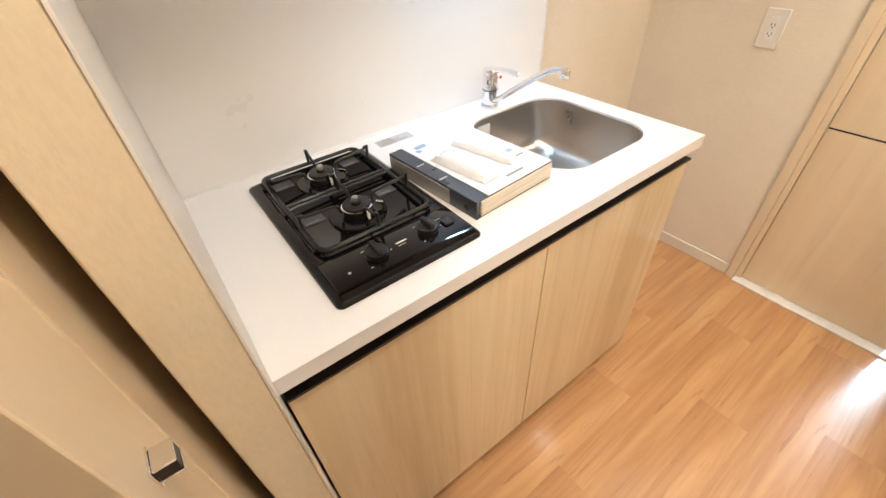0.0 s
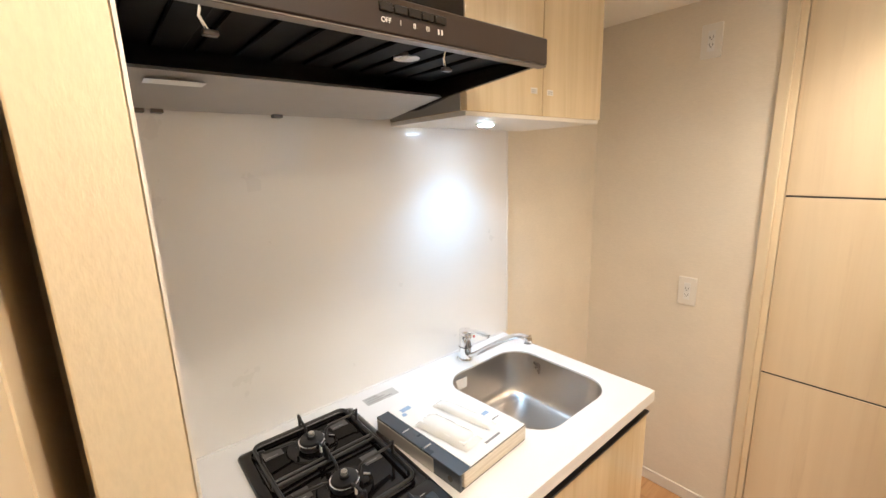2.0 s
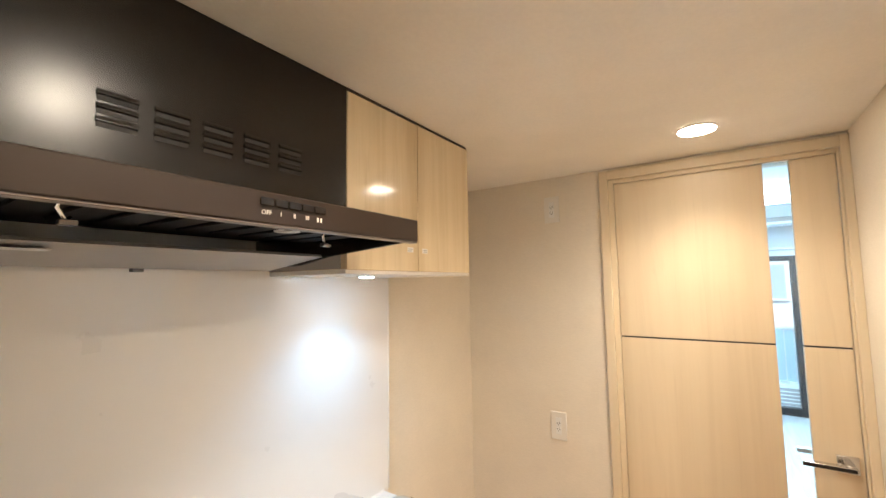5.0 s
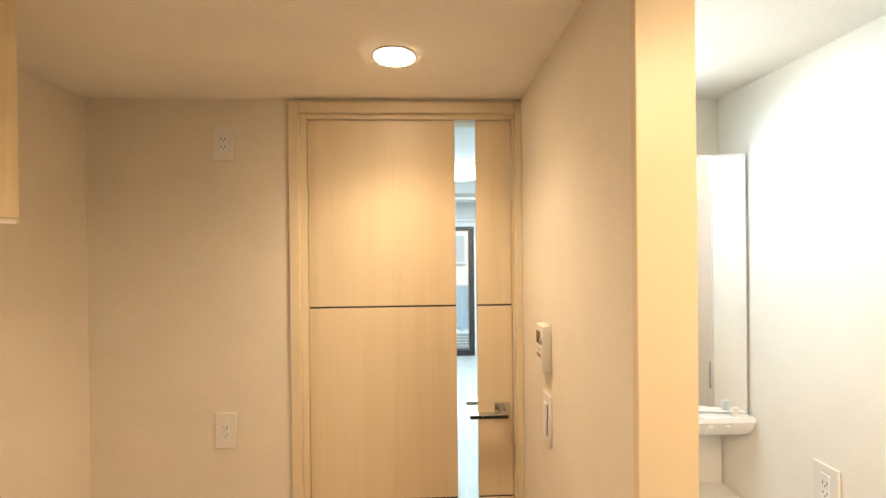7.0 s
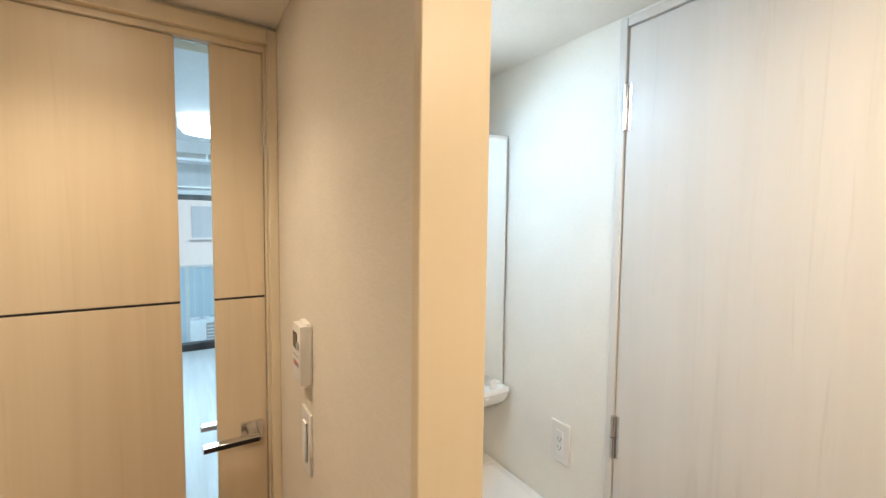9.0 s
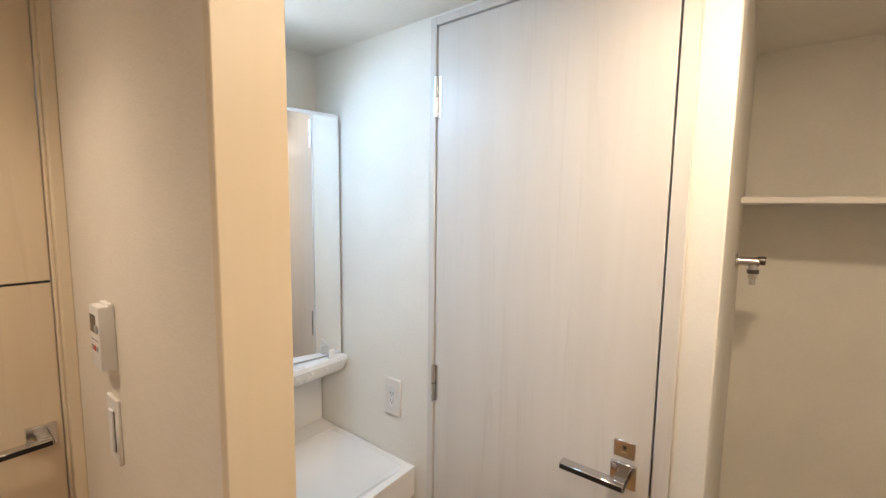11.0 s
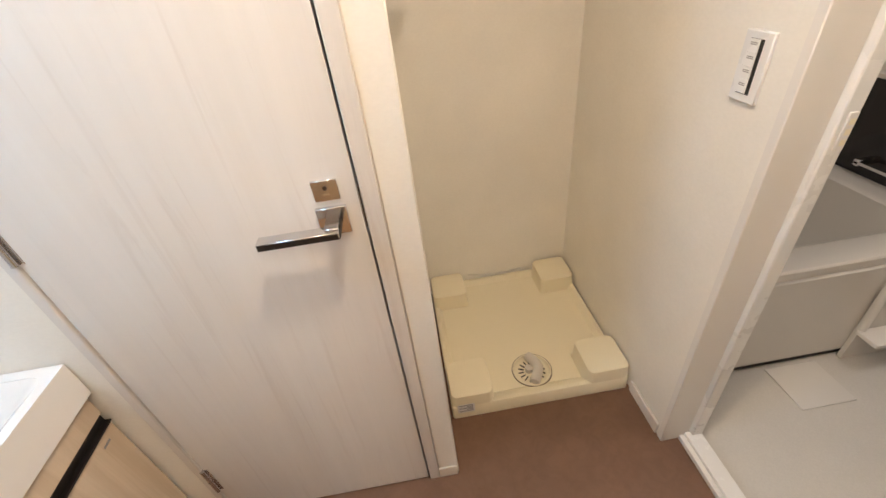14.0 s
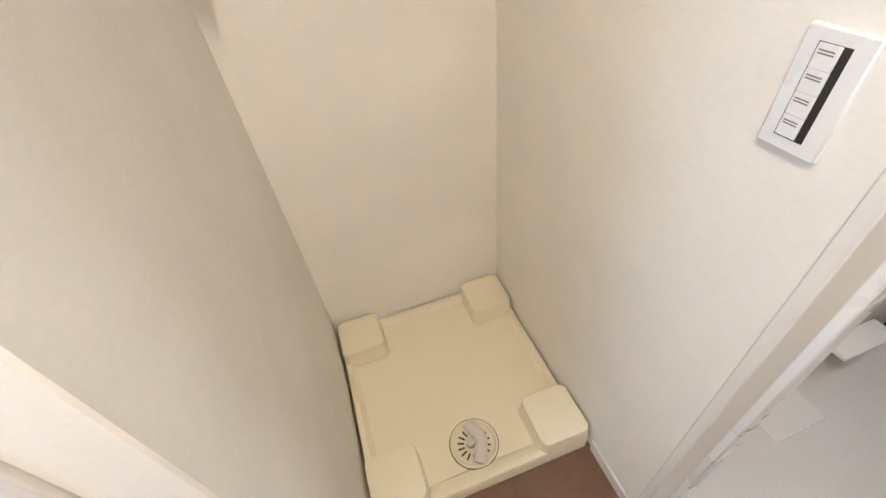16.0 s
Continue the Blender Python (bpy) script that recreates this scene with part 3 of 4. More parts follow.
for kx in (0.228, 0.334):
    k = part("knob", cyl((kx, -0.487, PZ), (0, 0, 1), 0.0195, 0.012, bevel=0.002), BLACK_SATIN, hob)
    part("grip", bx((kx - 0.0045, -0.505, PZ + 0.010), (kx + 0.0045, -0.469, PZ + 0.022), 0.002), BLACK_SATIN, k)
    for ox, oy, w in ((-0.016, -0.464, 0.006), (-0.022, -0.510, 0.004), (0.026, -0.490, 0.003)):
        part("print", bx((kx + ox - w / 2, oy - 0.0008, PZ), (kx + ox + w / 2, oy + 0.0008, PZ + 0.0003)), WHITE_PRINT, panel)
part("name_print", bx((0.268, -0.4845, PZ), (0.290, -0.4815, PZ + 0.0003)), WHITE_PRINT, panel)
part("name_print", bx((0.268, -0.4915, PZ), (0.284, -0.4903, PZ + 0.0003)), WHITE_PRINT, panel)
lk = part("lock_button", bx((0.366, -0.500, PZ), (0.384, -0.480, PZ + 0.004), 0.001), BLACK_SATIN, hob)
part("print", bx((0.358, -0.4725, PZ), (0.372, -0.4715, PZ + 0.0003)), WHITE_PRINT, panel)
part("battery_lamp", cyl((0.170, -0.500, PZ), (0, 0, 1), 0.003, 0.002, n=12), CHROME, hob)
FLAT = CT + 0.0105
GZ = FLAT + 0.014
frame_pts = rounded(0.156, -0.426, 0.384, -0.104, 0.018, GZ, 4)
support = part("pan_support", tube(frame_pts + frame_pts[:1], 0.0044, n=6), BLACK_SATIN, hob, "black cast pan support")
for cy in (-0.262, -0.248):
    part("cross_bar", tube([(0.156, cy, GZ), (0.384, cy, GZ)], 0.0036, n=6), BLACK_SATIN, support)
for fx, fy in ((0.156, -0.40), (0.156, -0.13), (0.384, -0.40), (0.384, -0.13), (0.156, -0.255), (0.384, -0.255)):
    part("foot", cyl((fx, fy, FLAT - 0.001), (0, 0, 1), 0.0048, 0.016, n=10), BLACK_SATIN, support)
for by, label in ((-0.176, "rear burner"), (-0.340, "front burner")):
    bxc = 0.268
    circ = lambda r, z, n=32: [(bxc + r * math.cos(a), by + r * math.sin(a), z) for a in (2 * math.pi * k / n for k in range(n))]
    b = part("burner", loft([circ(0.058, FLAT), circ(0.056, FLAT + 0.003), circ(0.043, FLAT + 0.004), circ(0.034, FLAT + 0.003)], None, True, True), BLACK_ENAMEL, hob, label)
    part("burner_head", cyl((bxc, by, FLAT + 0.003), (0, 0, 1), 0.029, 0.013, bevel=0.002), DARK_METAL, b)
    part("burner_ring", loft([circ(0.0295, FLAT + 0.014), circ(0.0310, FLAT + 0.016), circ(0.0305, FLAT + 0.0185), circ(0.0280, FLAT + 0.019)]), CHROME, b, "bright metal flame ring")
    part("burner_cap", cyl((bxc, by, FLAT + 0.016), (0, 0, 1), 0.0275, 0.008, bevel=0.003), BLACK_SATIN, b)
    part("sensor_sleeve", cyl((bxc, by, FLAT + 0.022), (0, 0, 1), 0.0105, 0.008, bevel=0.001), BLACK_SATIN, b)
    part("sensor", cyl((bxc, by, FLAT + 0.029), (0, 0, 1), 0.0075, 0.009, radius2=0.0068, bevel=0.002), STEEL, b, "metal temperature sensor")
    part("igniter", cyl((bxc + 0.006, by - 0.036, FLAT + 0.002), (0, 0, 1), 0.0028, 0.018, n=10), PLASTIC, b)
    part("flame_probe", tube([(bxc + 0.050, by - 0.020, FLAT + 0.003), (bxc + 0.047, by - 0.018, FLAT + 0.014), (bxc + 0.036, by - 0.012, FLAT + 0.017)], 0.0035, n=8), CHROME, b)
    ends = ((0.156, by), (0.384, by), (bxc, -0.104 if by > -0.25 else -0.262), (bxc, -0.248 if by > -0.25 else -0.426))
    for sx, sy in ends:
        d = Vector((bxc - sx, by - sy, 0))
        reach, d = d.length, d.normalized()
        at = lambda s, z: (sx + d.x * s, sy + d.y * s, GZ + z)
        part("prong", tube([at(0, -0.002), at(-0.001, 0.020), at(-0.002, 0.031), at(0.004, 0.030), at(0.009, 0.024), at(reach - 0.046, 0.020), at(reach - 0.037, 0.016), at(reach - 0.034, 0.002)], 0.0033, n=6), BLACK_SATIN, support)
    for lx in (0.168, 0.330):
        part("caution_label", bx((lx, by + 0.022, FLAT), (lx + 0.042, by + 0.056, FLAT + 0.0005)), DARK_LABEL, hob, "dark grey caution label")
        part("print", bx((lx + 0.004, by + 0.028, FLAT + 0.0005), (lx + 0.030, by + 0.030, FLAT + 0.0008)), INK, hob)

hob.matrix_basis = pose(0.27, -0.297, CT)

# ---- things on the worktop ----
BM = pose(0.540, -0.334, CT, 0, 0, 4)
binder = new("document_binder")
binder.matrix_basis = BM
tagged(binder, "thick silver and dark document binder lying on the worktop", "binder")


def bpart(name, bm, mat, parent=None, label=""):
    ob = mesh_object(name, bm, mat)
    ob.parent = parent or binder
    return tagged(ob, label)


bpart("page_block", bx((-0.100, -0.1432, 0.0026), (0.1125, 0.1412, 0.0375), 0.002), PAGES)
bpart("cover", bx((-0.109, -0.142, 0.0), (0.111, 0.140, 0.0025), 0.001), NAVY)
tc = bpart("cover", bx((-0.109, -0.142, 0.0376), (0.111, 0.140, 0.041), 0.001), NAVY, None, "dark cover with a white sheet")
sp = bpart("spine", bx((-0.113, -0.143, 0.0), (-0.107, 0.141, 0.041), 0.001), NAVY)
bpart("spine_plate", bx((-0.1145, -0.065, 0.003), (-0.1125, 0.138, 0.036), 0.0005), SILVER, sp, "silver spine plate")
bpart("spine_hole", cyl((-0.1125, -0.115, 0.018), (-1, 0, 0), 0.007, 0.0015), SHADE, sp)
for yy in (-0.03, 0.045):
    bpart("rivet", bx((-0.108, yy - 0.002, 0.0405), (-0.088, yy + 0.002, 0.042), 0.0005), CHROME, tc)
sheet = bpart("title_sheet", bx((-0.080, -0.1415, 0.041), (0.1105, 0.1395, 0.0425)), PAGE, tc)
for lx, ly, w, d, mt in ((-0.045, 0.112, 0.030, 0.014, INK_BLUE), (-0.062, 0.095, 0.012, 0.012, INK_BLUE), (0.05, -0.085, 0.034, 0.012, INK_BLUE), (0.02, -0.118, 0.050, 0.006, INK), (0.075, -0.045, 0.03, 0.012, INK_BLUE), (0.07, -0.075, 0.05, 0.004, INK)):
    bpart("print", bx((lx - w / 2, ly - d / 2, 0.0425), (lx + w / 2, ly + d / 2, 0.0428)), mt, sheet)


def packet(x, y, turn, length, width, height, label):
    p = new("parts_packet")
    p.matrix_basis = BM @ pose(x, y, 0.0428, 0, 0, turn)
    tagged(p, label, "packet", "packets on the binder")
    def add(name, bm, mat, lab=""):
        ob = mesh_object(name, bm, mat)
        ob.parent = p
        return tagged(ob, lab)
    rng = random.Random(int(length * 1000))
    film = bmesh.new()
    bmesh.ops.create_grid(film, x_segments=10, y_segments=18, size=0.5)
    for v in film.verts:
        u, w = v.co.x * 2, v.co.y * 2
        v.co.z = height * (1 - abs(u) ** 4) * (1 - abs(w) ** 8) + rng.uniform(0, 0.0018) + 0.0004
        v.co.x *= width * (1 + 0.04 * math.sin(9 * w))
        v.co.y *= length
    add("film_bag", film, FILM, "clear crinkled film")
    add("white_block", bx((-width * 0.38, -length * 0.44, 0.0005), (width * 0.38, length * 0.44, height * 0.8), 0.002), PLASTIC_COOL)
    return p


packet(-0.035, -0.030, 5, 0.155, 0.062, 0.016, "white parts in a crinkled clear film packet")
packet(0.038, -0.012, 8, 0.170, 0.034, 0.013, "long slim white parts in a clear film packet")
label = thing("product_label", (0.508, -0.07, CT), "small grey label stuck to the worktop", "label")
part("label_film", bx((0.457, -0.089, CT), (0.558, -0.052, CT + 0.0008)), smooth("silver_grey_label", (0.52, 0.50, 0.48), 0.3), label)
for k in range(3):
    part("print", bx((0.463, -0.082 + k * 0.010, CT + 0.0008), (0.54 - k * 0.02, -0.079 + k * 0.010, CT + 0.0011)), INK, label)

# ---- range hood ----
HX = 0.600
UX0, UX1, UF, UB = 0.634, 1.199, -0.316, 1.645
hood = thing("range_hood", (0.31, -0.2, 1.64), "dark brown flat-front range hood over the gas hob", "range hood")
cover = part("duct_cover", bx((0.001, UF, 1.735), (UX0 - 0.002, -0.008, CEIL - 0.002), 0.0015), HOOD, hood, "dark glossy duct cover")
for i in range(5):
    vx = 0.155 + i * 0.074
    for k in range(3):
        z = 1.846 + k * 0.020
        part("louvre", prism([(UF - 0.0006, z), (UF - 0.0035, z + 0.003), (UF - 0.0035, z + 0.006), (UF - 0.0006, z + 0.010)], 0, vx, vx + 0.052), HOOD, cover)
        part("louvre_slot", bx((vx + 0.001, UF - 0.0012, z - 0.0065), (vx + 0.051, UF + 0.0005, z + 0.001)), SHADE, cover)
band = part("front_band", bx((0.002, -0.555, 1.689), (HX, -0.533, 1.732), 0.002), HOOD_BAND, hood, "brown front band with buttons")
deck = prism([(-0.533, 1.700), (-0.533, 1.732), (UF, 1.738), (-0.012, 1.738), (-0.012, 1.728), (UF, 1.726)], 0, 0.002, HX)
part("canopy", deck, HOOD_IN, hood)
part("top_cover", prism([(-0.534, 1.7325), (-0.534, 1.7345), (UF - 0.001, 1.7405), (UF - 0.001, 1.7385)], 0, 0.002, HX), HOOD, hood)
# lip coloured paler than the band to carry its lit highlight
part("bottom_lip", bx((0.002, -0.553, 1.6865), (HX, -0.536, 1.6888), 0.0006), smooth("lit_lip_brown", (0.14, 0.115, 0.10), 0.3), hood, "folded lip under the front band, coloured pale for its highlight")
for sx in (0.002, HX - 0.010):
    part("side_skirt", prism([(-0.533, 1.690), (-0.533, 1.726), (-0.012, 1.726), (-0.012, 1.655), (-0.20, 1.655), (-0.30, 1.672)], 0, sx, sx + 0.008), HOOD, hood)
part("rear_baffle", prism([(-0.285, 1.672), (-0.278, 1.678), (-0.020, 1.660), (-0.020, 1.648), (-0.08, 1.646)], 0, 0.012, HX - 0.012), GREY, hood, "pale grey baffle plate")
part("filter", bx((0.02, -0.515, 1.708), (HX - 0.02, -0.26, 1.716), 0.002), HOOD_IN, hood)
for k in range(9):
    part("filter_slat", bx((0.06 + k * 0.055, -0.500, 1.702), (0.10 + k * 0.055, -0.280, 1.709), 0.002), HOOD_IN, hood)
for cx in (0.085, 0.42):
    clip = part("clip", tube([(cx, -0.50, 1.712), (cx - 0.004, -0.495, 1.690), (cx + 0.006, -0.487, 1.676), (cx + 0.010, -0.482, 1.682)], 0.002, n=8), CHROME, hood, "wire spring clip")
    part("latch", bx((cx - 0.002, -0.495, 1.672), (cx + 0.014, -0.485, 1.678), 0.001), DARK_METAL, clip)
part("hood_lamp", cyl((0.40, -0.42, 1.707), (0, 0, -1), 0.022, 0.006), STEEL, hood)
part("spec_sticker", bx((0.05, -0.262, 1.6625), (0.13, -0.225, 1.6635)), PAGE, hood)
part("spec_sticker", bx((0.03, -0.530, 1.6995), (0.14, -0.505, 1.7005)), PAGE, hood)
for bxp in (0.045, 0.075, 0.30):
    part("catch", bx((bxp, -0.05, 1.640), (bxp + 0.02, -0.03, 1.648), 0.001), DARK_METAL, hood)
for i, t in enumerate(("OFF", "I", "II", "III", "//\\")):
    cx = 0.274 + i * 0.0215
    part("button", bx((cx - 0.0098, -0.5585, 1.7125), (cx + 0.0098, -0.554, 1.7235), 0.0012), HOOD, band)
    if i < 4:
        letters(t, (cx, -0.5553, 1.7035), 0.0085, WHITE_PRINT, band)
    else:
        for d in (-0.003, 0.003):
            part("symbol", bx((cx + d - 0.0012, -0.5556, 1.700), (cx + d + 0.0012, -0.555, 1.7065)), WHITE_PRINT, band)

# ---- upper cabinet ----
setting("trim_ceiling_cabinet", bx((UX0, UF + 0.004, CEIL - 0.006), (UX1, -0.008, CEIL)), HOOD_BAND)
upper = thing("wall_cabinet", (0.91, -0.16, UB), "glossy pale wood two-door wall cabinet with an under-cabinet light", "cabinet")
part("carcass", bx((UX0, UF + 0.020, UB), (UX1, -0.008, CEIL - 0.006), 0.001), KITCHEN_WOOD, upper)
# grey sheet puts the shade beside the hood into the cabinet side's colour
part("left_side_shade", bx((UX0 - 0.0015, UF + 0.020, UB + 0.001), (UX0 - 0.0002, -0.008, 1.73)), GREY, upper)
part("underside", bx((UX0, UF + 0.004, UB - 0.012), (UX1 - 0.002, -0.008, UB - 0.0002), 0.001), WHITE_PAINT, upper, "white underside panel")
for a, b in ((UX0 + 0.001, 0.909), (0.9115, UX1)):
    d = part("cabinet_door", bx((a, UF, UB - 0.002), (b, UF + 0.019, CEIL - 0.010), 0.001), KITCHEN_WOOD, upper)
    lx = b - 0.036 if b < 1 else a + 0.030
    part("sticker", bx((lx - 0.013, UF - 0.0006, 1.697), (lx + 0.013, UF - 0.0002, 1.711)), FILM, d, "small clear instruction sticker")
    for k in range(2):
        part("print", bx((lx - 0.010, UF - 0.0010, 1.700 + k * 0.005), (lx + 0.009, UF - 0.0007, 1.7018 + k * 0.005)), INK, d)
ul = thing("under_cabinet_light", (0.838, -0.178, UB - 0.012), "small round cool white light under the cabinet", "cabinet light")
part("rim", loft([[(0.838 + r * math.cos(a), -0.178 + r * math.sin(a), z) for a in (2 * math.pi * k / 28 for k in range(28))] for r, z in ((0.020, UB - 0.0125), (0.021, UB - 0.0155), (0.028, UB - 0.015), (0.030, UB - 0.012))]), PLASTIC_COOL, ul)
part("lens", cyl((0.838, -0.178, UB - 0.0185), (0, 0, 1), 0.0205, 0.006, bevel=0.002), LAMP_POINT, ul, "glowing lens")

# ---- the setting: washroom ----
WT = -2.11           # wall with the toilet door
AL, AR, AB = 0.552, -0.108, -2.968   # washing machine alcove
VB = 1.800           # wall behind the vanity
setting("wall_toilet", bx((1.264, WT - 0.1, 0), (VB + 0.1, WT, CEIL)), PAPER_WASH)
setting("wall_toilet_lintel", bx((0.614, WT - 0.1, 2.082), (1.264, WT, CEIL)), PAPER_WASH)
setting("wall_pillar", bx((AL, AB - 0.1, 0), (0.614, WT, CEIL), 0.003), PAPER_WASH)
setting("wall_alcove_back", bx((AR - 0.1, AB - 0.1, 0), (AL, AB, CEIL)), PAPER_WASH)
setting("wall_switches", bx((AR - 0.09, AB, 0), (AR, -2.108, CEIL)), PAPER_WASH)
setting("wall_bath_lintel", bx((AR - 0.09, -2.108, 2.0), (AR, -1.50, CEIL)), PAPER_WASH)
setting("wall_vanity", bx((VB, WT, 0), (VB + 0.1, -1.50, CEIL)), PAPER_WASH)
setting("wall_wash_north", bx((1.036, -1.504, 0), (VB, -1.50, CEIL)), PAPER_WASH)
setting("ceiling_washroom", bx((AR - 0.09, AB - 0.1, CEIL), (VB + 0.1, SOUTH, CEIL + 0.1)), PAPER_WASH)
bb = bx((AR, -2.285, 0), (AR + 0.008, -2.115, 0.05), 0.002)
bx((0.556, WT, 0), (0.614, WT + 0.006, 0.05), 0.002, bb)
bx((1.264, WT, 0), (1.30, WT + 0.006, 0.05), 0.002, bb)
setting("baseboard_washroom", bb, BASE_WHITE)
setting("floor_washroom", bx((AR - 0.068, AB, -0.06), (VB, SOUTH - 0.05, 0.0)), VINYL, "brown vinyl floor sheet")

# ---- toilet door ----
td = thing("door_2", (0.945, WT, 0), "closed whitewashed wood toilet door with a dark metal lever", "door")
td["kind"] = "structure"
fr = bx((1.2425, WT - 0.08, 0), (1.264, WT + 0.006, 2.082), 0.002)
bx((0.614, WT - 0.08, 0), (0.6455, WT + 0.006, 2.082), 0.002, fr)
bx((0.6455, WT - 0.08, 2.0605), (1.2425, WT + 0.006, 2.082), 0.002, fr)
part("door_frame", fr, WHITE_WOOD, td)
part("shadow_gap", bx((0.6455, WT - 0.06, 0.0), (1.2425, WT - 0.05, 2.0605)), SHADE, td)
part("door_leaf", bx((0.6505, WT - 0.034, 0.008), (1.2395, WT + 0.001, 2.057), 0.001), WHITE_WOOD, td)
for hz in (1.869, 1.044, 0.220):
    hinge = part("hinge", cyl((1.2415, WT + 0.005, hz - 0.055), (0, 0, 1), 0.0065, 0.110, n=14), NICKEL, td, "dark metal hinge")
    part("knuckle_gap", cyl((1.2415, WT + 0.005, hz - 0.001), (0, 0, 1), 0.0068, 0.002, n=14), SHADE, hinge)
    part("hinge_leaf", bx((1.2275, WT + 0.0008, hz - 0.055), (1.2405, WT + 0.0025, hz + 0.055), 0.0005), NICKEL, hinge)
lever_set(td, WT + 0.001, 0.702, 0.982, (0, 1), 1, 0.125)
lock = part("lock_rose", bx((0.680, WT + 0.001, 1.022), (0.724, WT + 0.006, 1.060), 0.001), NICKEL, td, "square lock rose with an indicator")
part("indicator", cyl((0.702, WT + 0.0058, 1.046), (0, 1, 0), 0.004, 0.001, n=14), DARK_METAL, lock)
part("coin_slot", bx((0.696, WT + 0.0058, 1.033), (0.708, WT + 0.0068, 1.037)), CHROME, lock)
part("strike", bx((0.6460, WT + 0.0055, 0.96), (0.6480, WT + 0.0075, 1.04)), DARK_METAL, td)

# ---- vanity ----
VX, VZ, VW = 1.314, 0.747, -1.508
van = thing("vanity_unit", (1.54, -1.82, 0), "vanity unit with a white basin top and pale wood doors", "vanity")
body = bx((VX + 0.028, WT + 0.006, 0.05), (VB - 0.002, VW - 0.002, 0.640), 0.001)
part("carcass", body, VANITY_WOOD, van)
part("toe_kick", bx((VX + 0.06, WT + 0.01, 0.0), (VB - 0.01, VW - 0.01, 0.0495)), BLACK, van)
part("drawer_front", bx((VX + 0.012, WT + 0.008, 0.588), (VX + 0.027, VW - 0.004, 0.650), 0.001), VANITY_WOOD, van)
part("grip_channel", bx((VX + 0.020, WT + 0.008, 0.562), (VX + 0.0278, VW - 0.004, 0.5875)), BLACK, van, "black grip channel")
part("channel_lip", bx((VX + 0.006, WT + 0.008, 0.557), (VX + 0.026, VW - 0.004, 0.5625), 0.0008), BLACK, van)
for a, b, hy in ((WT + 0.008, -1.8165, -2.06), (-1.8135, VW - 0.004, -1.56)):
    d = part("cabinet_door", bx((VX + 0.012, a, 0.055), (VX + 0.027, b, 0.556), 0.001), VANITY_WOOD, van)
    part("sticker", bx((VX + 0.0112, hy - 0.012, 0.526), (VX + 0.0118, hy + 0.012, 0.532)), INK, d)
basin_outer = [(VX, WT + 0.003), (VB - 0.002, WT + 0.003), (VB - 0.002, VW), (VX, VW)]
bowl0 = (VX + 0.022, WT + 0.026, VB - 0.105, VW - 0.026)
bt = plate(basin_outer, [rounded(*bowl0, 0.03, VZ)[::-1]], VZ - 0.095, VZ)
basin = part("basin", bt, CERAMIC, van, "white resin basin top")
rings = []
for ins, z, r in ((-0.002, VZ - 0.0005, 0.032), (0.004, VZ - 0.003, 0.03), (0.030, VZ - 0.020, 0.04), (0.075, VZ - 0.062, 0.05), (0.105, VZ - 0.085, 0.05), (0.15, VZ - 0.0935, 0.02)):
    a, b, c, d = bowl0
    rings.append(rounded(a + ins, b + ins, c - ins, d - ins, r, z, 6))
part("bowl", loft(rings, None, False, True), CERAMIC, basin)
part("rear_ledge", bx((VB - 0.100, WT + 0.004, VZ - 0.001), (VB - 0.003, VW, VZ + 0.0035), 0.0012), CERAMIC, basin)
part("drain", cyl((1.50, -1.770, VZ - 0.0935), (0, 0, 1), 0.026, 0.004, bevel=0.001), CHROME, van)
part("drain_plug", cyl((1.50, -1.770, VZ - 0.0895), (0, 0, 1), 0.017, 0.008, bevel=0.002), DARK_METAL, van)
part("overflow", bx((VB - 0.116, -1.865, VZ - 0.040), (VB - 0.112, -1.835, VZ - 0.025), 0.001), SHADE, van)
part("splash_back", bx((VB - 0.012, WT + 0.004, VZ + 0.003), (VB - 0.002, VW, 1.030), 0.001), CERAMIC, van)

vt = thing("basin_tap", (1.705, -1.80, VZ), "chrome single-lever basin tap with a round spout end", "tap")
part("body", cyl((1.715, -1.80, VZ + 0.003), (0, 0, 1), 0.021, 0.063, bevel=0.004), CHROME, vt)
part("lever", tube([(1.715, -1.80, VZ + 0.068), (1.70, -1.80, VZ + 0.080), (1.665, -1.80, VZ + 0.088)], 0.008), CHROME, vt)
part("spout", tube([(1.705, -1.805, VZ + 0.045), (1.670, -1.825, VZ + 0.045), (1.640, -1.845, VZ + 0.036)], 0.0125), CHROME, vt)
part("shower_head", cyl((1.648, -1.840, VZ + 0.042), (-0.75, -0.45, -0.45), 0.020, 0.026, bevel=0.003), CHROME, vt)

# ---- mirror cabinet ----
MX, MZ0, MZ1 = 1.660, 1.040, 1.870
mc = thing("mirror_cabinet", (1.72, -1.82, 0.97), "white three-way mirror cabinet with a tray and a top light", "mirror")
part("case", bx((MX + 0.057, -2.098, MZ0 - 0.004), (VB - 0.002, VW - 0.006, MZ1), 0.002), PLASTIC_COOL, mc)
# the wing by the toilet wall stands ajar, the others are shut
for a, b, swing in ((-2.100, -1.884, 10.5), (-1.882, -1.66, 0), (-1.658, VW - 0.004, 0)):
    turned = pose(MX + (0.0 if swing else 0.040), a, 0, 0, 0, -swing)
    shape = bx((0.002, 0, MZ0), (0.0158, b - a, MZ1), 0.001)
    bmesh.ops.transform(shape, matrix=turned, verts=shape.verts)
    door_p = part("mirror_door", shape, PLASTIC_COOL, mc)
    shape = bx((0, 0.004, MZ0 + 0.004), (0.003, b - a - 0.004, MZ1 - 0.012))
    bmesh.ops.transform(shape, matrix=turned, verts=shape.verts)
    part("mirror_glass", shape, MIRROR, door_p, "mirror glass")
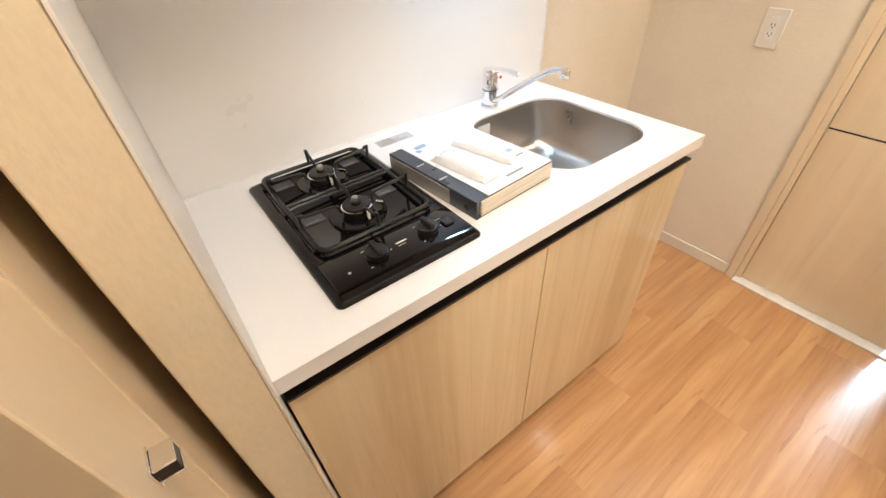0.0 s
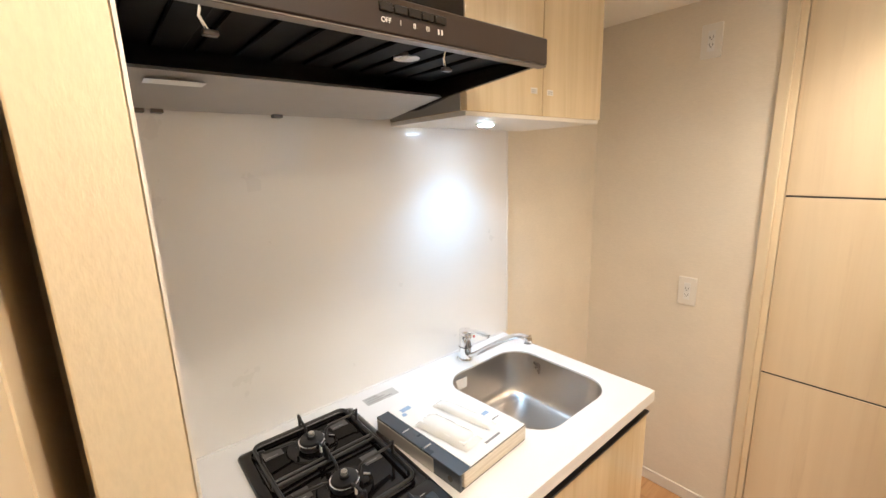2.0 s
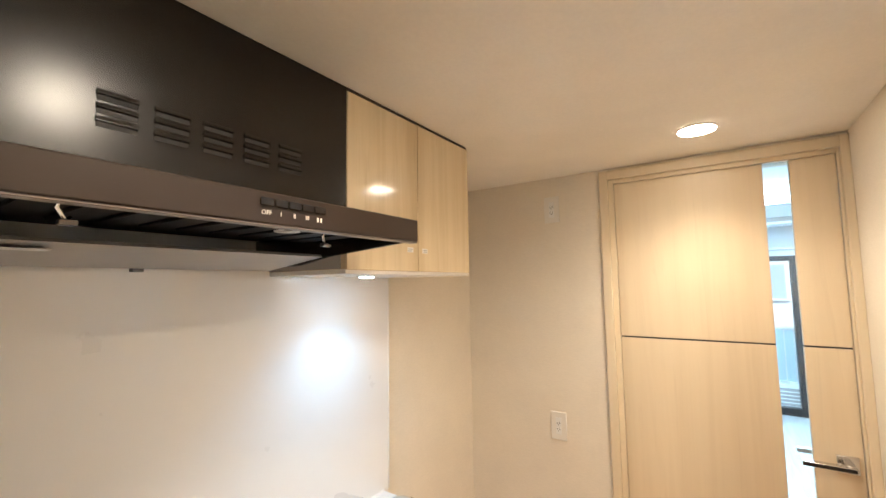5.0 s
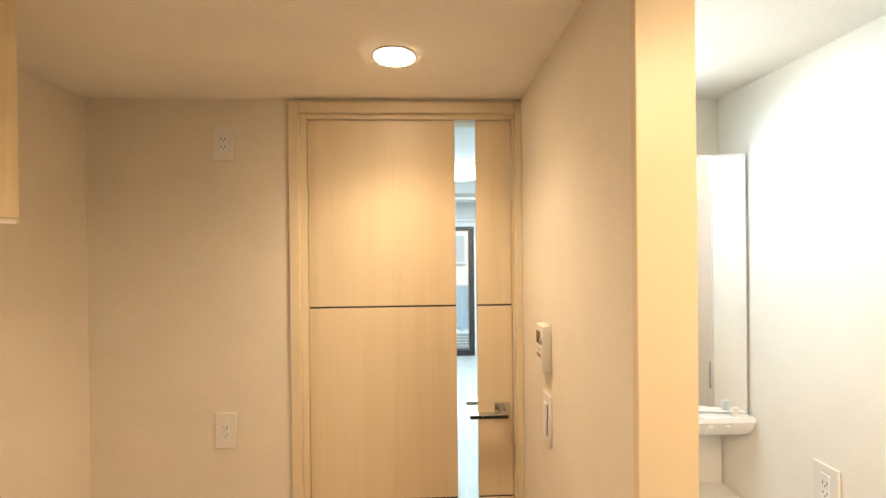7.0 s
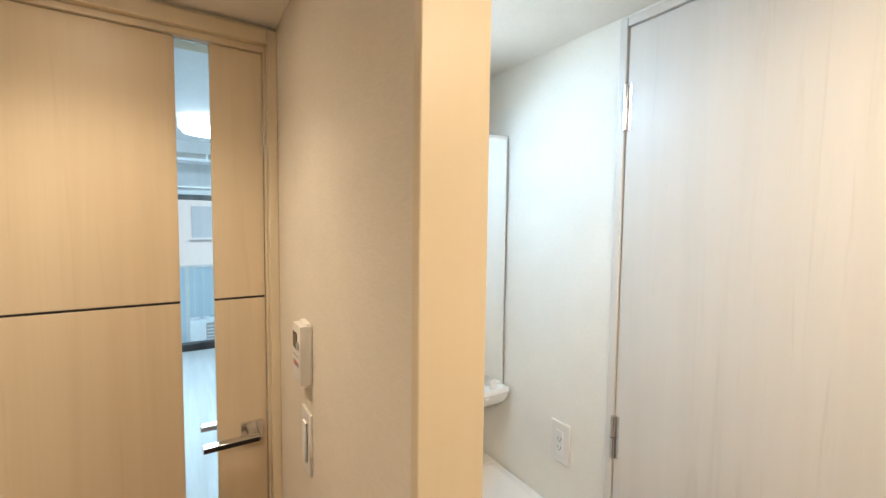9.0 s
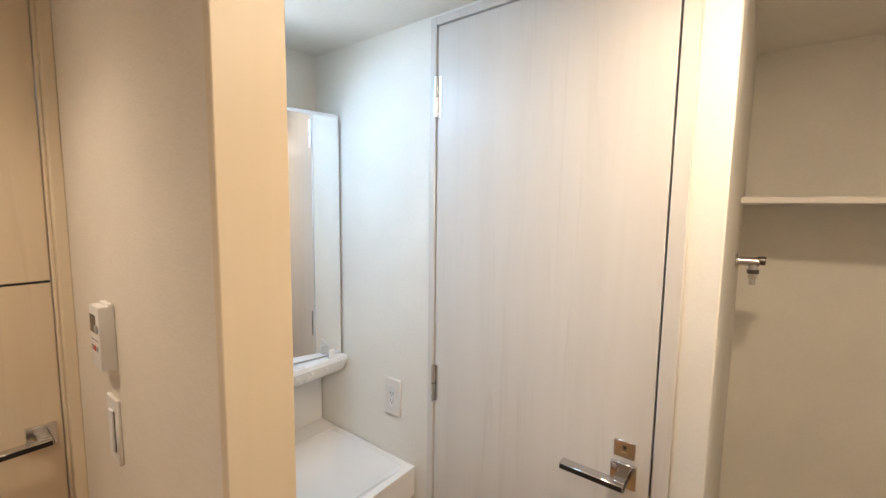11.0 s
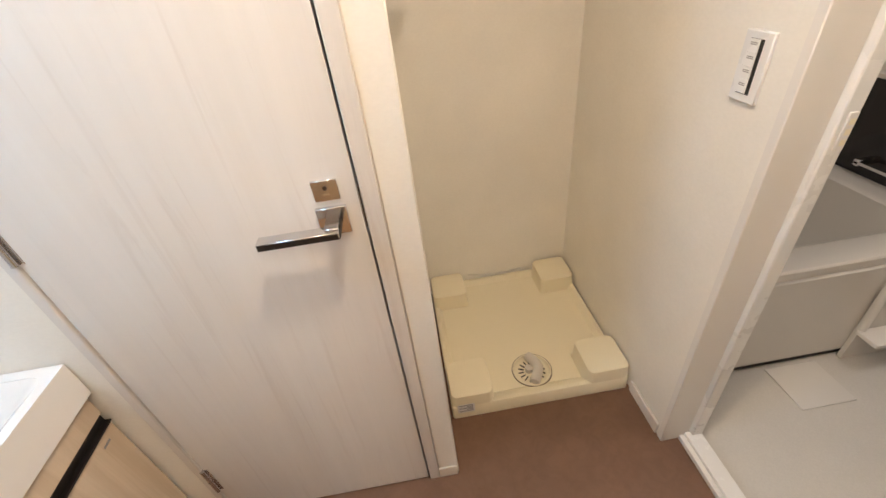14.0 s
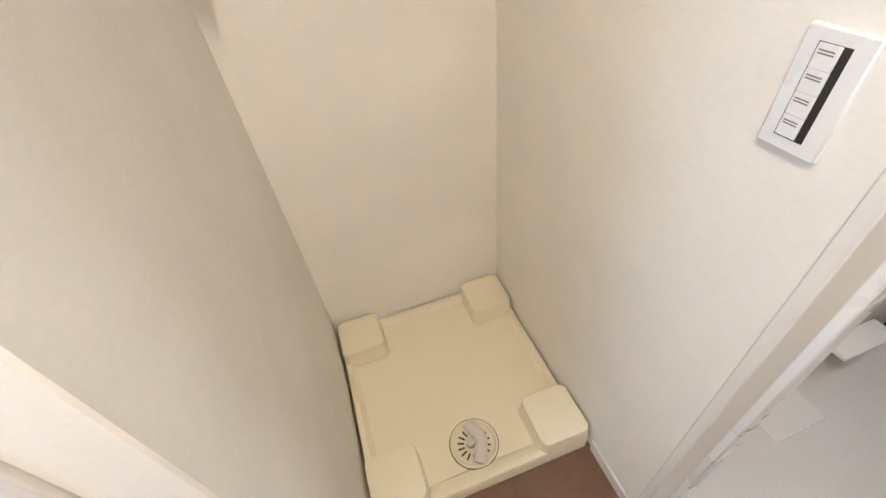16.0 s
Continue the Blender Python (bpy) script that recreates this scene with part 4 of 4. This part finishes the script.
tray = prism([(MX - 0.035, MZ0 - 0.012), (MX - 0.030, MZ0 + 0.002), (MX + 0.000, MZ0 - 0.0005), (MX + 0.06, MZ0 - 0.0045), (MX + 0.06, MZ0 - 0.070), (MX + 0.035, MZ0 - 0.073), (MX + 0.010, MZ0 - 0.068), (MX - 0.010, MZ0 - 0.054), (MX - 0.024, MZ0 - 0.034), (MX - 0.029, MZ0 - 0.016)], 1, -2.098, VW - 0.006)
part("tray", tray, PLASTIC_COOL, mc)
part("tray_stand", bx((MX - 0.022, -2.055, MZ0 + 0.000), (MX - 0.014, -2.030, MZ0 + 0.032), 0.003), PLASTIC_COOL, mc)
for k in range(4):
    part("hook", bx((MX - 0.030, -2.02 + k * 0.055, MZ0 - 0.030), (MX - 0.024, -2.005 + k * 0.055, MZ0 - 0.022), 0.002), PLASTIC_COOL, mc)
part("light_bar", bx((MX - 0.005, -1.878, MZ1 + 0.002), (VB - 0.004, VW - 0.006, MZ1 + 0.10), 0.006), PLASTIC_COOL, mc)
part("light_strip", bx((MX - 0.0075, -1.865, MZ1 + 0.015), (MX - 0.0055, VW - 0.02, MZ1 + 0.09)), LAMP_COOL, mc, "glowing cool white light strip")

# ---- washing machine pan ----
pan = thing("washing_machine_pan", (0.16, -2.62, 0), "cream plastic washing machine pan with four raised corners", "drip pan")
P0, P1, Q0, Q1 = -0.100, 0.542, -2.962, -2.294
rings = [rounded(P0, Q0, P1, Q1, 0.012, 0.0, 4), rounded(P0, Q0, P1, Q1, 0.012, 0.058, 4), rounded(P0 + 0.003, Q0 + 0.003, P1 - 0.003, Q1 - 0.003, 0.012, 0.062, 4),
         rounded(P0 + 0.018, Q0 + 0.018, P1 - 0.018, Q1 - 0.018, 0.02, 0.062, 4), rounded(P0 + 0.026, Q0 + 0.026, P1 - 0.026, Q1 - 0.030, 0.02, 0.052, 4), rounded(P0 + 0.034, Q0 + 0.034, P1 - 0.034, Q1 - 0.045, 0.02, 0.044, 4)]
shell = loft(rings, None, True, False)
# the floor of the pan with the hole for the drain
DX, DY = 0.222, -2.406
circ = lambda r, z, n=36: [(DX + r * math.cos(a), DY + r * math.sin(a), z) for a in (2 * math.pi * k / n for k in range(n))]
plate(rings[-1], [circ(0.071, 0.044)[::-1]], 0.038, 0.044, shell)
for v in shell.verts:
    if v.co.y > Q1 - 0.05 and v.co.z > 0.02 and P0 + 0.17 < v.co.x < P1 - 0.17:
        v.co.z -= 0.012
part("shell", shell, CREAM, pan)
for sx, sy in ((P0, Q0), (P1 - 0.152, Q0), (P0, Q1 - 0.158), (P1 - 0.152, Q1 - 0.158)):
    w, d = 0.152, 0.158
    rr = []
    for ins, z in ((-0.006, 0.040), (0.0, 0.058), (0.0015, 0.108), (0.0035, 0.1135), (0.009, 0.116)):
        rr.append(rounded(sx + (ins if sx > 0 or ins > 0 else 0), sy + (ins if sy > -2.7 or ins > 0 else 0), sx + w - (ins if sx < 0 or ins > 0 else 0), sy + d - (ins if sy < -2.7 or ins > 0 else 0), 0.022, z, 5))
    ox = 0.0012 if sx < 0 else -0.0012
    oy = 0.0012 if sy < -2.7 else -0.0012
    rr = [[(x + ox, y + oy, z) for x, y, z in ring] for ring in rr]
    part("corner_block", loft(rr, None, True, True), CREAM, pan)
lab = part("caution_label", bx((0.462, Q1 + 0.0002, 0.030), (0.522, Q1 + 0.0008, 0.075)), PAGE, pan, "small printed caution label")
for k in range(5):
    part("print", bx((0.468, Q1 + 0.0008, 0.036 + k * 0.008), (0.490 if k % 2 else 0.516, Q1 + 0.0011, 0.039 + k * 0.008)), INK, lab)
dr = part("drain", loft([circ(0.0705, 0.043), circ(0.0715, 0.049), circ(0.067, 0.050), circ(0.064, 0.043), circ(0.056, 0.038)], None, False, True), CREAM, pan, "round slotted drain")
part("seal", loft([circ(0.0718, 0.0442), circ(0.0722, 0.0475), circ(0.0742, 0.0475), circ(0.0746, 0.0442)]), smooth("brown_seal", (0.16, 0.11, 0.07), 0.5), pan, "thin brown seal ring")
for k in range(16):
    a = 2 * math.pi * k / 16
    s = bx((-0.0022, 0.030, 0.0), (0.0022, 0.050, 0.0035))
    bmesh.ops.transform(s, matrix=pose(DX, DY, 0.0365, 0, 0, math.degrees(a)), verts=s.verts)
    part("slot", s, SHADE, dr)
elbow = tube([(DX - 0.002, DY - 0.055, 0.058), (DX - 0.012, DY - 0.030, 0.064), (DX - 0.021, DY - 0.008, 0.067), (DX - 0.022, DY + 0.008, 0.067), (DX - 0.010, DY + 0.034, 0.062), (DX + 0.008, DY + 0.060, 0.056)], 0.0185, n=16)
cyl((DX + 0.010, DY - 0.004, 0.037), (0, 0, 1), 0.014, 0.022, elbow, n=16)
part("hose_elbow", elbow, smooth("grey_plastic", (0.66, 0.62, 0.55), 0.4), dr, "grey hose elbow")
cable = thing("earth_cable", (0.25, AB + 0.006, 0.06), "thin pale cable behind the pan", "cable")
part("wire", tube([(0.36, AB + 0.003, 0.085), (0.28, AB + 0.0035, 0.072), (0.18, AB + 0.0035, 0.068), (0.08, AB + 0.0035, 0.078), (-0.01, AB + 0.003, 0.09)], 0.003, n=8), PLASTIC, cable)

# ---- alcove shelf, tap, controls ----
sh = thing("wall_shelf", (0.16, -2.86, 1.61), "white wall shelf across the washing machine alcove", "shelf")
part("board", bx((AR + 0.001, AB + 0.001, 1.587), (AL - 0.001, -2.630, 1.605), 0.002), WHITE_PAINT, sh)
for cx in (AR + 0.001,):
    part("bracket", bx((cx, -2.800, 1.405), (cx + 0.012, -2.772, 1.5868), 0.003), WHITE_PAINT, sh)
wt = thing("washer_tap", (AL, -2.64, 1.43), "chrome washing machine tap on the alcove wall", "tap")
part("flange", cyl((AL, -2.64, 1.422), (-1, 0, 0), 0.021, 0.006, bevel=0.002), NICKEL, wt)
part("body", cyl((AL - 0.006, -2.64, 1.422), (-1, 0, 0), 0.013, 0.050), NICKEL, wt)
part("outlet_pipe", cyl((AL - 0.043, -2.64, 1.426), (0, 0, -1), 0.011, 0.050, bevel=0.002), NICKEL, wt)
part("nipple", cyl((AL - 0.043, -2.64, 1.380), (0, 0, -1), 0.0075, 0.024), NICKEL, wt)
part("handle", bx((AL - 0.068, -2.650, 1.420), (AL - 0.043, -2.630, 1.432), 0.003), NICKEL, wt)
part("collar", cyl((AL - 0.043, -2.64, 1.400), (0, 0, -1), 0.0145, 0.012, bevel=0.002), DARK_METAL, wt)
part("valve_cap", cyl((AL - 0.050, -2.64, 1.426), (-1, 0, 0), 0.012, 0.020, bevel=0.002), DARK_METAL, wt)

brc = thing("bathroom_control", (AR, -2.285, 1.28), "white bathroom dryer control with buttons and a display", "wall control")
part("housing", bx((AR, -2.266, 1.248), (AR + 0.016, -2.142, 1.366), 0.003), PLASTIC_COOL, brc)
part("display", bx((AR + 0.0155, -2.2570, 1.3270), (AR + 0.0168, -2.2250, 1.3490)), SCREEN, brc)
for k in range(4):
    part("button", bx((AR + 0.0155, -2.2570 + k * 0.026, 1.2740), (AR + 0.0175, -2.2390 + k * 0.026, 1.2850), 0.0008), PLASTIC, brc)
    part("print", bx((AR + 0.0158, -2.2570 + k * 0.026, 1.2900), (AR + 0.0164, -2.2410 + k * 0.026, 1.2930)), INK, brc)
for k in range(2):
    part("button", bx((AR + 0.0155, -2.1810, 1.3110 + k * 0.020), (AR + 0.0175, -2.1670, 1.3210 + k * 0.020), 0.0008), PLASTIC, brc)
part("print", bx((AR + 0.0158, -2.2610, 1.2510), (AR + 0.0164, -2.1810, 1.2590)), INK, brc)
part("print", bx((AR + 0.0158, -2.1550, 1.3390), (AR + 0.0164, -2.1470, 1.3650)), INK, brc)

ws = thing("light_switch", (AR, -2.242, 1.08), "white four-way switch plate with name strips", "light switch")
part("cover_plate", bx((AR, -2.229, 1.053), (AR + 0.008, -2.161, 1.177), 0.002), PLASTIC_COOL, ws)
part("inset", bx((AR + 0.0078, -2.2120, 1.0680), (AR + 0.0086, -2.1800, 1.1640)), SHADE, ws)
for k in range(4):
    r = part("rocker", bx((AR + 0.0082, -2.2105, 1.0695 + k * 0.0236), (AR + 0.0105, -2.1880, 1.0929 + k * 0.0236), 0.0006), PLASTIC_COOL, ws)
    for j in range(2):
        part("print", bx((AR + 0.0104, -2.2075, 1.0830 + k * 0.0236 + j * 0.003), (AR + 0.0108, -2.1920, 1.0845 + k * 0.0236 + j * 0.003)), INK, r)

# ---- the bathroom ----
BF, BX, BN, BS = -0.035, -1.262, -1.42, -3.08
bd = thing("doorframe_bath", (-0.23, -2.1, 0), "white coated aluminium bathroom door frame", "door frame")
bd["kind"] = "structure"
part("casing", bx((AR - 0.085, -2.108, 0.0), (AR + 0.004, -2.086, 2.0), 0.002), WHITE_PAINT, bd)
part("jamb", bx((AR - 0.120, -2.108, 0.030), (AR - 0.085, -2.070, 2.0), 0.003), ALUMINIUM, bd)
part("jamb", bx((AR - 0.120, -1.530, 0.030), (AR - 0.020, -1.500, 2.0), 0.003), ALUMINIUM, bd)
part("sill", bx((AR - 0.120, -2.086, -0.02), (AR - 0.070, -1.500, 0.030), 0.004), ALUMINIUM, bd, "raised cream threshold")
part("edge_strip", bx((AR - 0.070, -2.086, -0.005), (AR - 0.055, -1.500, 0.018), 0.002), PLASTIC, bd)
latch = part("latch_keeper", bx((AR - 0.114, -2.070, 0.985), (AR - 0.096, -2.066, 1.055), 0.001), PLASTIC, bd, "cream latch keeper")
for k in range(3):
    part("keeper_hole", bx((AR - 0.112, -2.0662, 0.995 + k * 0.019), (AR - 0.101, -2.0655, 1.006 + k * 0.019)), CREAM, latch)
setting("floor_bathroom", bx((BX, BS, BF - 0.05), (AR - 0.120, BN, BF)), BATH_FLOOR, "pale grey bathroom floor")
setting("wall_bath_west", bx((BX - 0.1, BS, BF), (BX, BN, 2.15)), BATH_WALL)
setting("wall_bath_south", bx((BX - 0.1, BS - 0.1, BF), (AR - 0.09, BS, 2.15)), BATH_WALL)
setting("wall_bath_north", bx((BX - 0.1, BN, BF), (AR - 0.09, BN + 0.1, 2.15)), BATH_WALL)
setting("wall_bath_east", bx((AR - 0.116, BS, BF), (AR - 0.091, -2.108, 2.15)), BATH_WALL)
setting("ceiling_bathroom", bx((BX - 0.1, BS - 0.1, 2.15), (AR - 0.09, BN + 0.1, 2.25)), BATH_WALL)
setting("accent_panel", bx((BX, BS, BF), (BX + 0.004, BN, 0.800)), BATH_BLACK, "glossy black lower wall panel")
setting("trim_accent", bx((BX, BS, 0.800), (BX + 0.035, BN, 0.818), 0.002), BATH_WALL)

tub = thing("bathtub", (-0.95, -2.68, BF), "cream white bathtub with a broad curved rim", "bathtub")
TZ = 0.440
def tub_loop(ins, z, bulge=0.0):
    pts = rounded(BX + 0.008 + ins, BS + 0.004 + ins, AR - 0.13 - ins, -2.300 - ins, 0.10 if ins > 0.02 else 0.012, z, 7)
    return [(x, y + bulge * math.sin(math.pi * min(max((x + 1.32) / 1.1, 0), 1)) * (1 if y > -2.6 else 0), z) for x, y, z in pts]
part("rim", loft([tub_loop(0.014, TZ - 0.05), tub_loop(0.0, TZ - 0.035), tub_loop(0.0, TZ - 0.006), tub_loop(0.006, TZ), tub_loop(0.09, TZ, -0.02), tub_loop(0.105, TZ - 0.012, -0.02), tub_loop(0.135, TZ - 0.28, -0.01), tub_loop(0.17, TZ - 0.34), tub_loop(0.24, TZ - 0.36)], None, False, True), TUB, tub)
part("apron", bx((BX + 0.008, -2.312, BF + 0.035), (AR - 0.13, -2.292, TZ - 0.040), 0.003), TUB, tub)
part("shadow_gap", bx((BX + 0.008, -2.330, BF), (AR - 0.13, -2.305, BF + 0.034)), SHADE, tub)

lid = thing("drain_cover", (-0.84, -2.18, BF), "square white bathroom floor drain cover", "drain cover")
part("cover", bx((-0.828, -2.284, BF), (-0.630, -2.112, BF + 0.006), 0.002), TUB, lid)
ctr = thing("bath_counter", (-1.25, -2.15, BF), "white bathroom counter with a low shelf and side panel", "counter")
part("low_shelf", bx((-1.125, -2.273, 0.108), (-0.905, -2.196, 0.126), 0.008), PLASTIC, ctr)
fr = tube([(-0.925, -2.272, 0.12), (-0.915, -2.272, 0.33), (-0.922, -2.272, 0.365), (-0.95, -2.272, 0.380), (-1.255, -2.272, 0.380)], 0.013)
part("frame", fr, PLASTIC, ctr)
part("side_panel", bx((-1.255, -2.2915, BF), (-0.925, -2.274, 0.375), 0.001), BATH_WALL, ctr)
bar = thing("grab_bar", (BX, -2.5, 0.56), "slim chrome bar on the black bathroom panel", "bar")
part("rail", bx((BX + 0.040, -2.78, 0.490), (BX + 0.052, -1.95, 0.504), 0.003), CHROME, bar)
for yy in (-2.77, -1.96):
    part("post", bx((BX + 0.004, yy - 0.012, 0.484), (BX + 0.052, yy + 0.012, 0.510), 0.003), CHROME, bar)
bt2 = thing("bath_tap", (BX, -2.42, 0.60), "chrome thermostatic bath tap on the black panel", "tap")
part("body", cyl((BX + 0.045, -2.47, 0.575), (0, 1, 0), 0.022, 0.16, bevel=0.004), CHROME, bt2)
part("knob", cyl((BX + 0.045, -2.50, 0.575), (0, 1, 0), 0.025, 0.045, bevel=0.004), CHROME, bt2)
part("mount", cyl((BX + 0.004, -2.40, 0.575), (1, 0, 0), 0.016, 0.045), CHROME, bt2)

downlight(0.45, -1.74, 0.05, LAMP_WARM)

# ---- the living room behind the glass slit ----
LX, LC, WTOP, WS = 6.40, 2.42, 1.885, -1.78
setting("wall_living_west", bx((1.91, -0.55, 0), (1.95, 1.6, LC)), WHITE_WALL)
setting("wall_living_west_south", bx((1.951, -3.6, 0), (1.97, -1.45, LC)), WHITE_WALL)
setting("wall_living_north", bx((1.95, 1.0, 0), (LX, 1.1, LC)), WHITE_WALL)
setting("wall_living_south", bx((1.97, -2.10, 0), (LX, -2.0, LC)), WHITE_WALL)
setting("wall_living_head", bx((1.911, -1.45, 2.10), (1.949, -0.55, LC)), WHITE_WALL)
setting("ceiling_living", bx((1.91, -3.6, LC), (LX + 0.1, 1.6, LC + 0.1)), WHITE_WALL)
setting("wall_window_top", bx((LX, -2.0, WTOP), (LX + 0.12, 1.0, LC)), WHITE_WALL)
setting("wall_window_north", bx((LX, -0.15, 0), (LX + 0.12, 1.0, WTOP)), WHITE_WALL)
setting("wall_window_south", bx((LX, -2.0, 0), (LX + 0.12, WS, WTOP)), WHITE_WALL)
setting("beam_living", bx((5.75, -2.0, 2.21), (6.05, 1.0, LC)), WHITE_WALL)
win = thing("window_1", (LX, -1.0, 0), "tall sliding balcony window with a black frame", "window")
win["kind"] = "structure"
fr = bx((LX - 0.02, WS, 0.0), (LX + 0.10, WS + 0.075, WTOP), 0.003)
bx((LX - 0.02, -0.22, 0.0), (LX + 0.10, -0.15, WTOP), 0.003, fr)
bx((LX - 0.02, WS + 0.075, WTOP - 0.06), (LX + 0.10, -0.22, WTOP), 0.003, fr)
bx((LX - 0.02, WS + 0.075, 0.0), (LX + 0.10, -0.22, 0.085), 0.003, fr)
part("window_frame", fr, WINDOW_FRAME, win)
part("mullion", bx((LX + 0.03, -1.00, 0.085), (LX + 0.09, -0.94, WTOP - 0.06), 0.003), WINDOW_FRAME, win)
for a, b in ((WS + 0.075, -1.00), (-0.94, -0.22)):
    pn = part("pane", bx((LX + 0.055, a, 0.085), (LX + 0.060, b, WTOP - 0.06)), CLEAR, win)
    pn.visible_shadow = False
rail = thing("curtain_rail", (LX - 0.05, -1.0, 1.97), "white double curtain rail above the window", "curtain rail")
part("track", bx((LX - 0.055, -1.9, 1.955), (LX - 0.001, -0.1, 1.985), 0.003), PLASTIC_COOL, rail)
part("track", bx((LX - 0.100, -1.9, 1.960), (LX - 0.056, -0.1, 1.980), 0.003), PLASTIC_COOL, rail)
vent = thing("air_vent", (6.04, -1.3, 2.25), "long grey slotted air vent under the ceiling beam", "vent")
for k in range(4):
    part("slot", bx((5.742, -1.98 + k * 0.53, 2.235), (5.7495, -1.47 + k * 0.53, 2.285), 0.001), GREY, vent)
ll = thing("ceiling_lamp", (4.6, -1.45, LC), "round white ceiling lamp, lit", "ceiling lamp")
part("diffuser", cyl((4.6, -1.45, LC - 0.10), (0, 0, 1), 0.25, 0.075, n=48, bevel=0.02), LAMP_ROOM, ll, "glowing white diffuser")
part("base", cyl((4.6, -1.45, LC - 0.026), (0, 0, 1), 0.20, 0.026, n=40), PLASTIC_COOL, ll)

# ---- balcony and outside ----
BZ = -0.30
setting("balcony_floor", bx((LX + 0.12, -3.2, BZ - 0.12), (7.8, 1.6, BZ)), CONCRETE)
bal = thing("balcony_railing", (7.6, -1.0, BZ), "pale milky glass balcony railing with white bars and top rail", "railing")
part("top_rail", bx((7.57, -3.2, 0.89), (7.63, 1.6, 0.925), 0.004), ALUMINIUM, bal)
MILKY = smooth("milky_panel", (0.62, 0.76, 0.84), 0.2)
for k in range(5):
    part("glass_panel", bx((7.605, -3.15 + k * 0.95, BZ + 0.08), (7.613, -2.24 + k * 0.95, 0.89)), MILKY, bal)
    part("post", bx((7.59, -3.20 + k * 0.95, BZ), (7.63, -3.155 + k * 0.95, 0.89), 0.003), ALUMINIUM, bal)
for k in range(16):
    part("bar", bx((7.582, -2.25 + k * 0.11, BZ + 0.05), (7.598, -2.238 + k * 0.11, 0.89), 0.001), ALUMINIUM, bal)
ac = thing("air_conditioner_unit", (7.05, -1.55, BZ), "white outdoor air conditioner unit on the balcony", "air conditioner")
part("case", bx((6.92, -2.02, BZ + 0.04), (7.20, -1.28, 0.25), 0.015), PLASTIC_COOL, ac)
part("grille", bx((6.912, -1.98, BZ + 0.08), (6.92, -1.47, 0.21), 0.003), GREY, ac, "grey slatted grille")
for k in range(9):
    part("slat", bx((6.906, -1.97, BZ + 0.10 + k * 0.045), (6.913, -1.48, BZ + 0.112 + k * 0.045)), PLASTIC_COOL, ac)
for yy in (-1.9, -1.4):
    part("foot", bx((6.94, yy - 0.03, BZ), (7.18, yy + 0.03, BZ + 0.04), 0.004), SHADE, ac)
setting("ground", bx((-60, -120, -9.2), (200, 120, -9.0)), CONCRETE)
nb = thing("apartment_building", (22, -4, -9), "pale apartment building across the street with rows of windows", "building")
wallm = smooth("pale_render", (0.80, 0.81, 0.82), 0.8)
winm = smooth("window_pale_blue", (0.50, 0.60, 0.68), 0.15)
part("wall", bx((22, -16, -9), (32, 2, 3.2)), wallm, nb)
part("roof", bx((21.8, -16.2, 3.2), (32.2, 2.2, 3.5)), CONCRETE, nb)
for r in range(4):
    for c in range(7):
        w = part("window", bx((21.96, -14.6 + c * 2.3, -7.6 + r * 2.8), (22.02, -13.2 + c * 2.3, -6.2 + r * 2.8)), winm, nb)
        if r == 3:
            part("sill", bx((21.90, -14.7 + c * 2.3, -7.68 + r * 2.8), (22.0, -13.1 + c * 2.3, -7.60 + r * 2.8)), wallm, w)

# ---- floors, plank by plank ----
floor = setting("floor", bx((-1.25, SOUTH - 0.05, -0.06), (1.95, 0.06, -0.004)), SHADE, "warm brown wood-look plank floor")
PW, PL = 0.152, 0.92
lengths = {}
for r in range(10):
    ya = 0.045 - (r + 1) * PW
    yb = ya + PW - 0.0002
    ya = max(ya, SOUTH - 0.05)
    x = -1.25 - (0.37 * r) % PL
    while x < 1.95:
        a, b = max(x, -1.25), min(x + PL - 0.0002, 1.95)
        if b - a > 0.02:
            key = (round(b - a, 4), round(yb - ya, 4))
            if key not in lengths:
                me = bpy.data.meshes.new("plank")
                pb = bx((0, 0, -0.004), (b - a, yb - ya, 0.0), 0.00025, None, 1)
                pb.to_mesh(me)
                pb.free()
                me.materials.append(FLOOR_WOOD)
                lengths[key] = me
            pk = new("plank", lengths[key])
            pk.location = (a, ya, 0)
            pk.parent = floor
        x += PL
setting("floor_living", bx((1.95, -2.0, -0.06), (LX + 0.1, 1.0, 0.0)), FLOOR_LIVING)
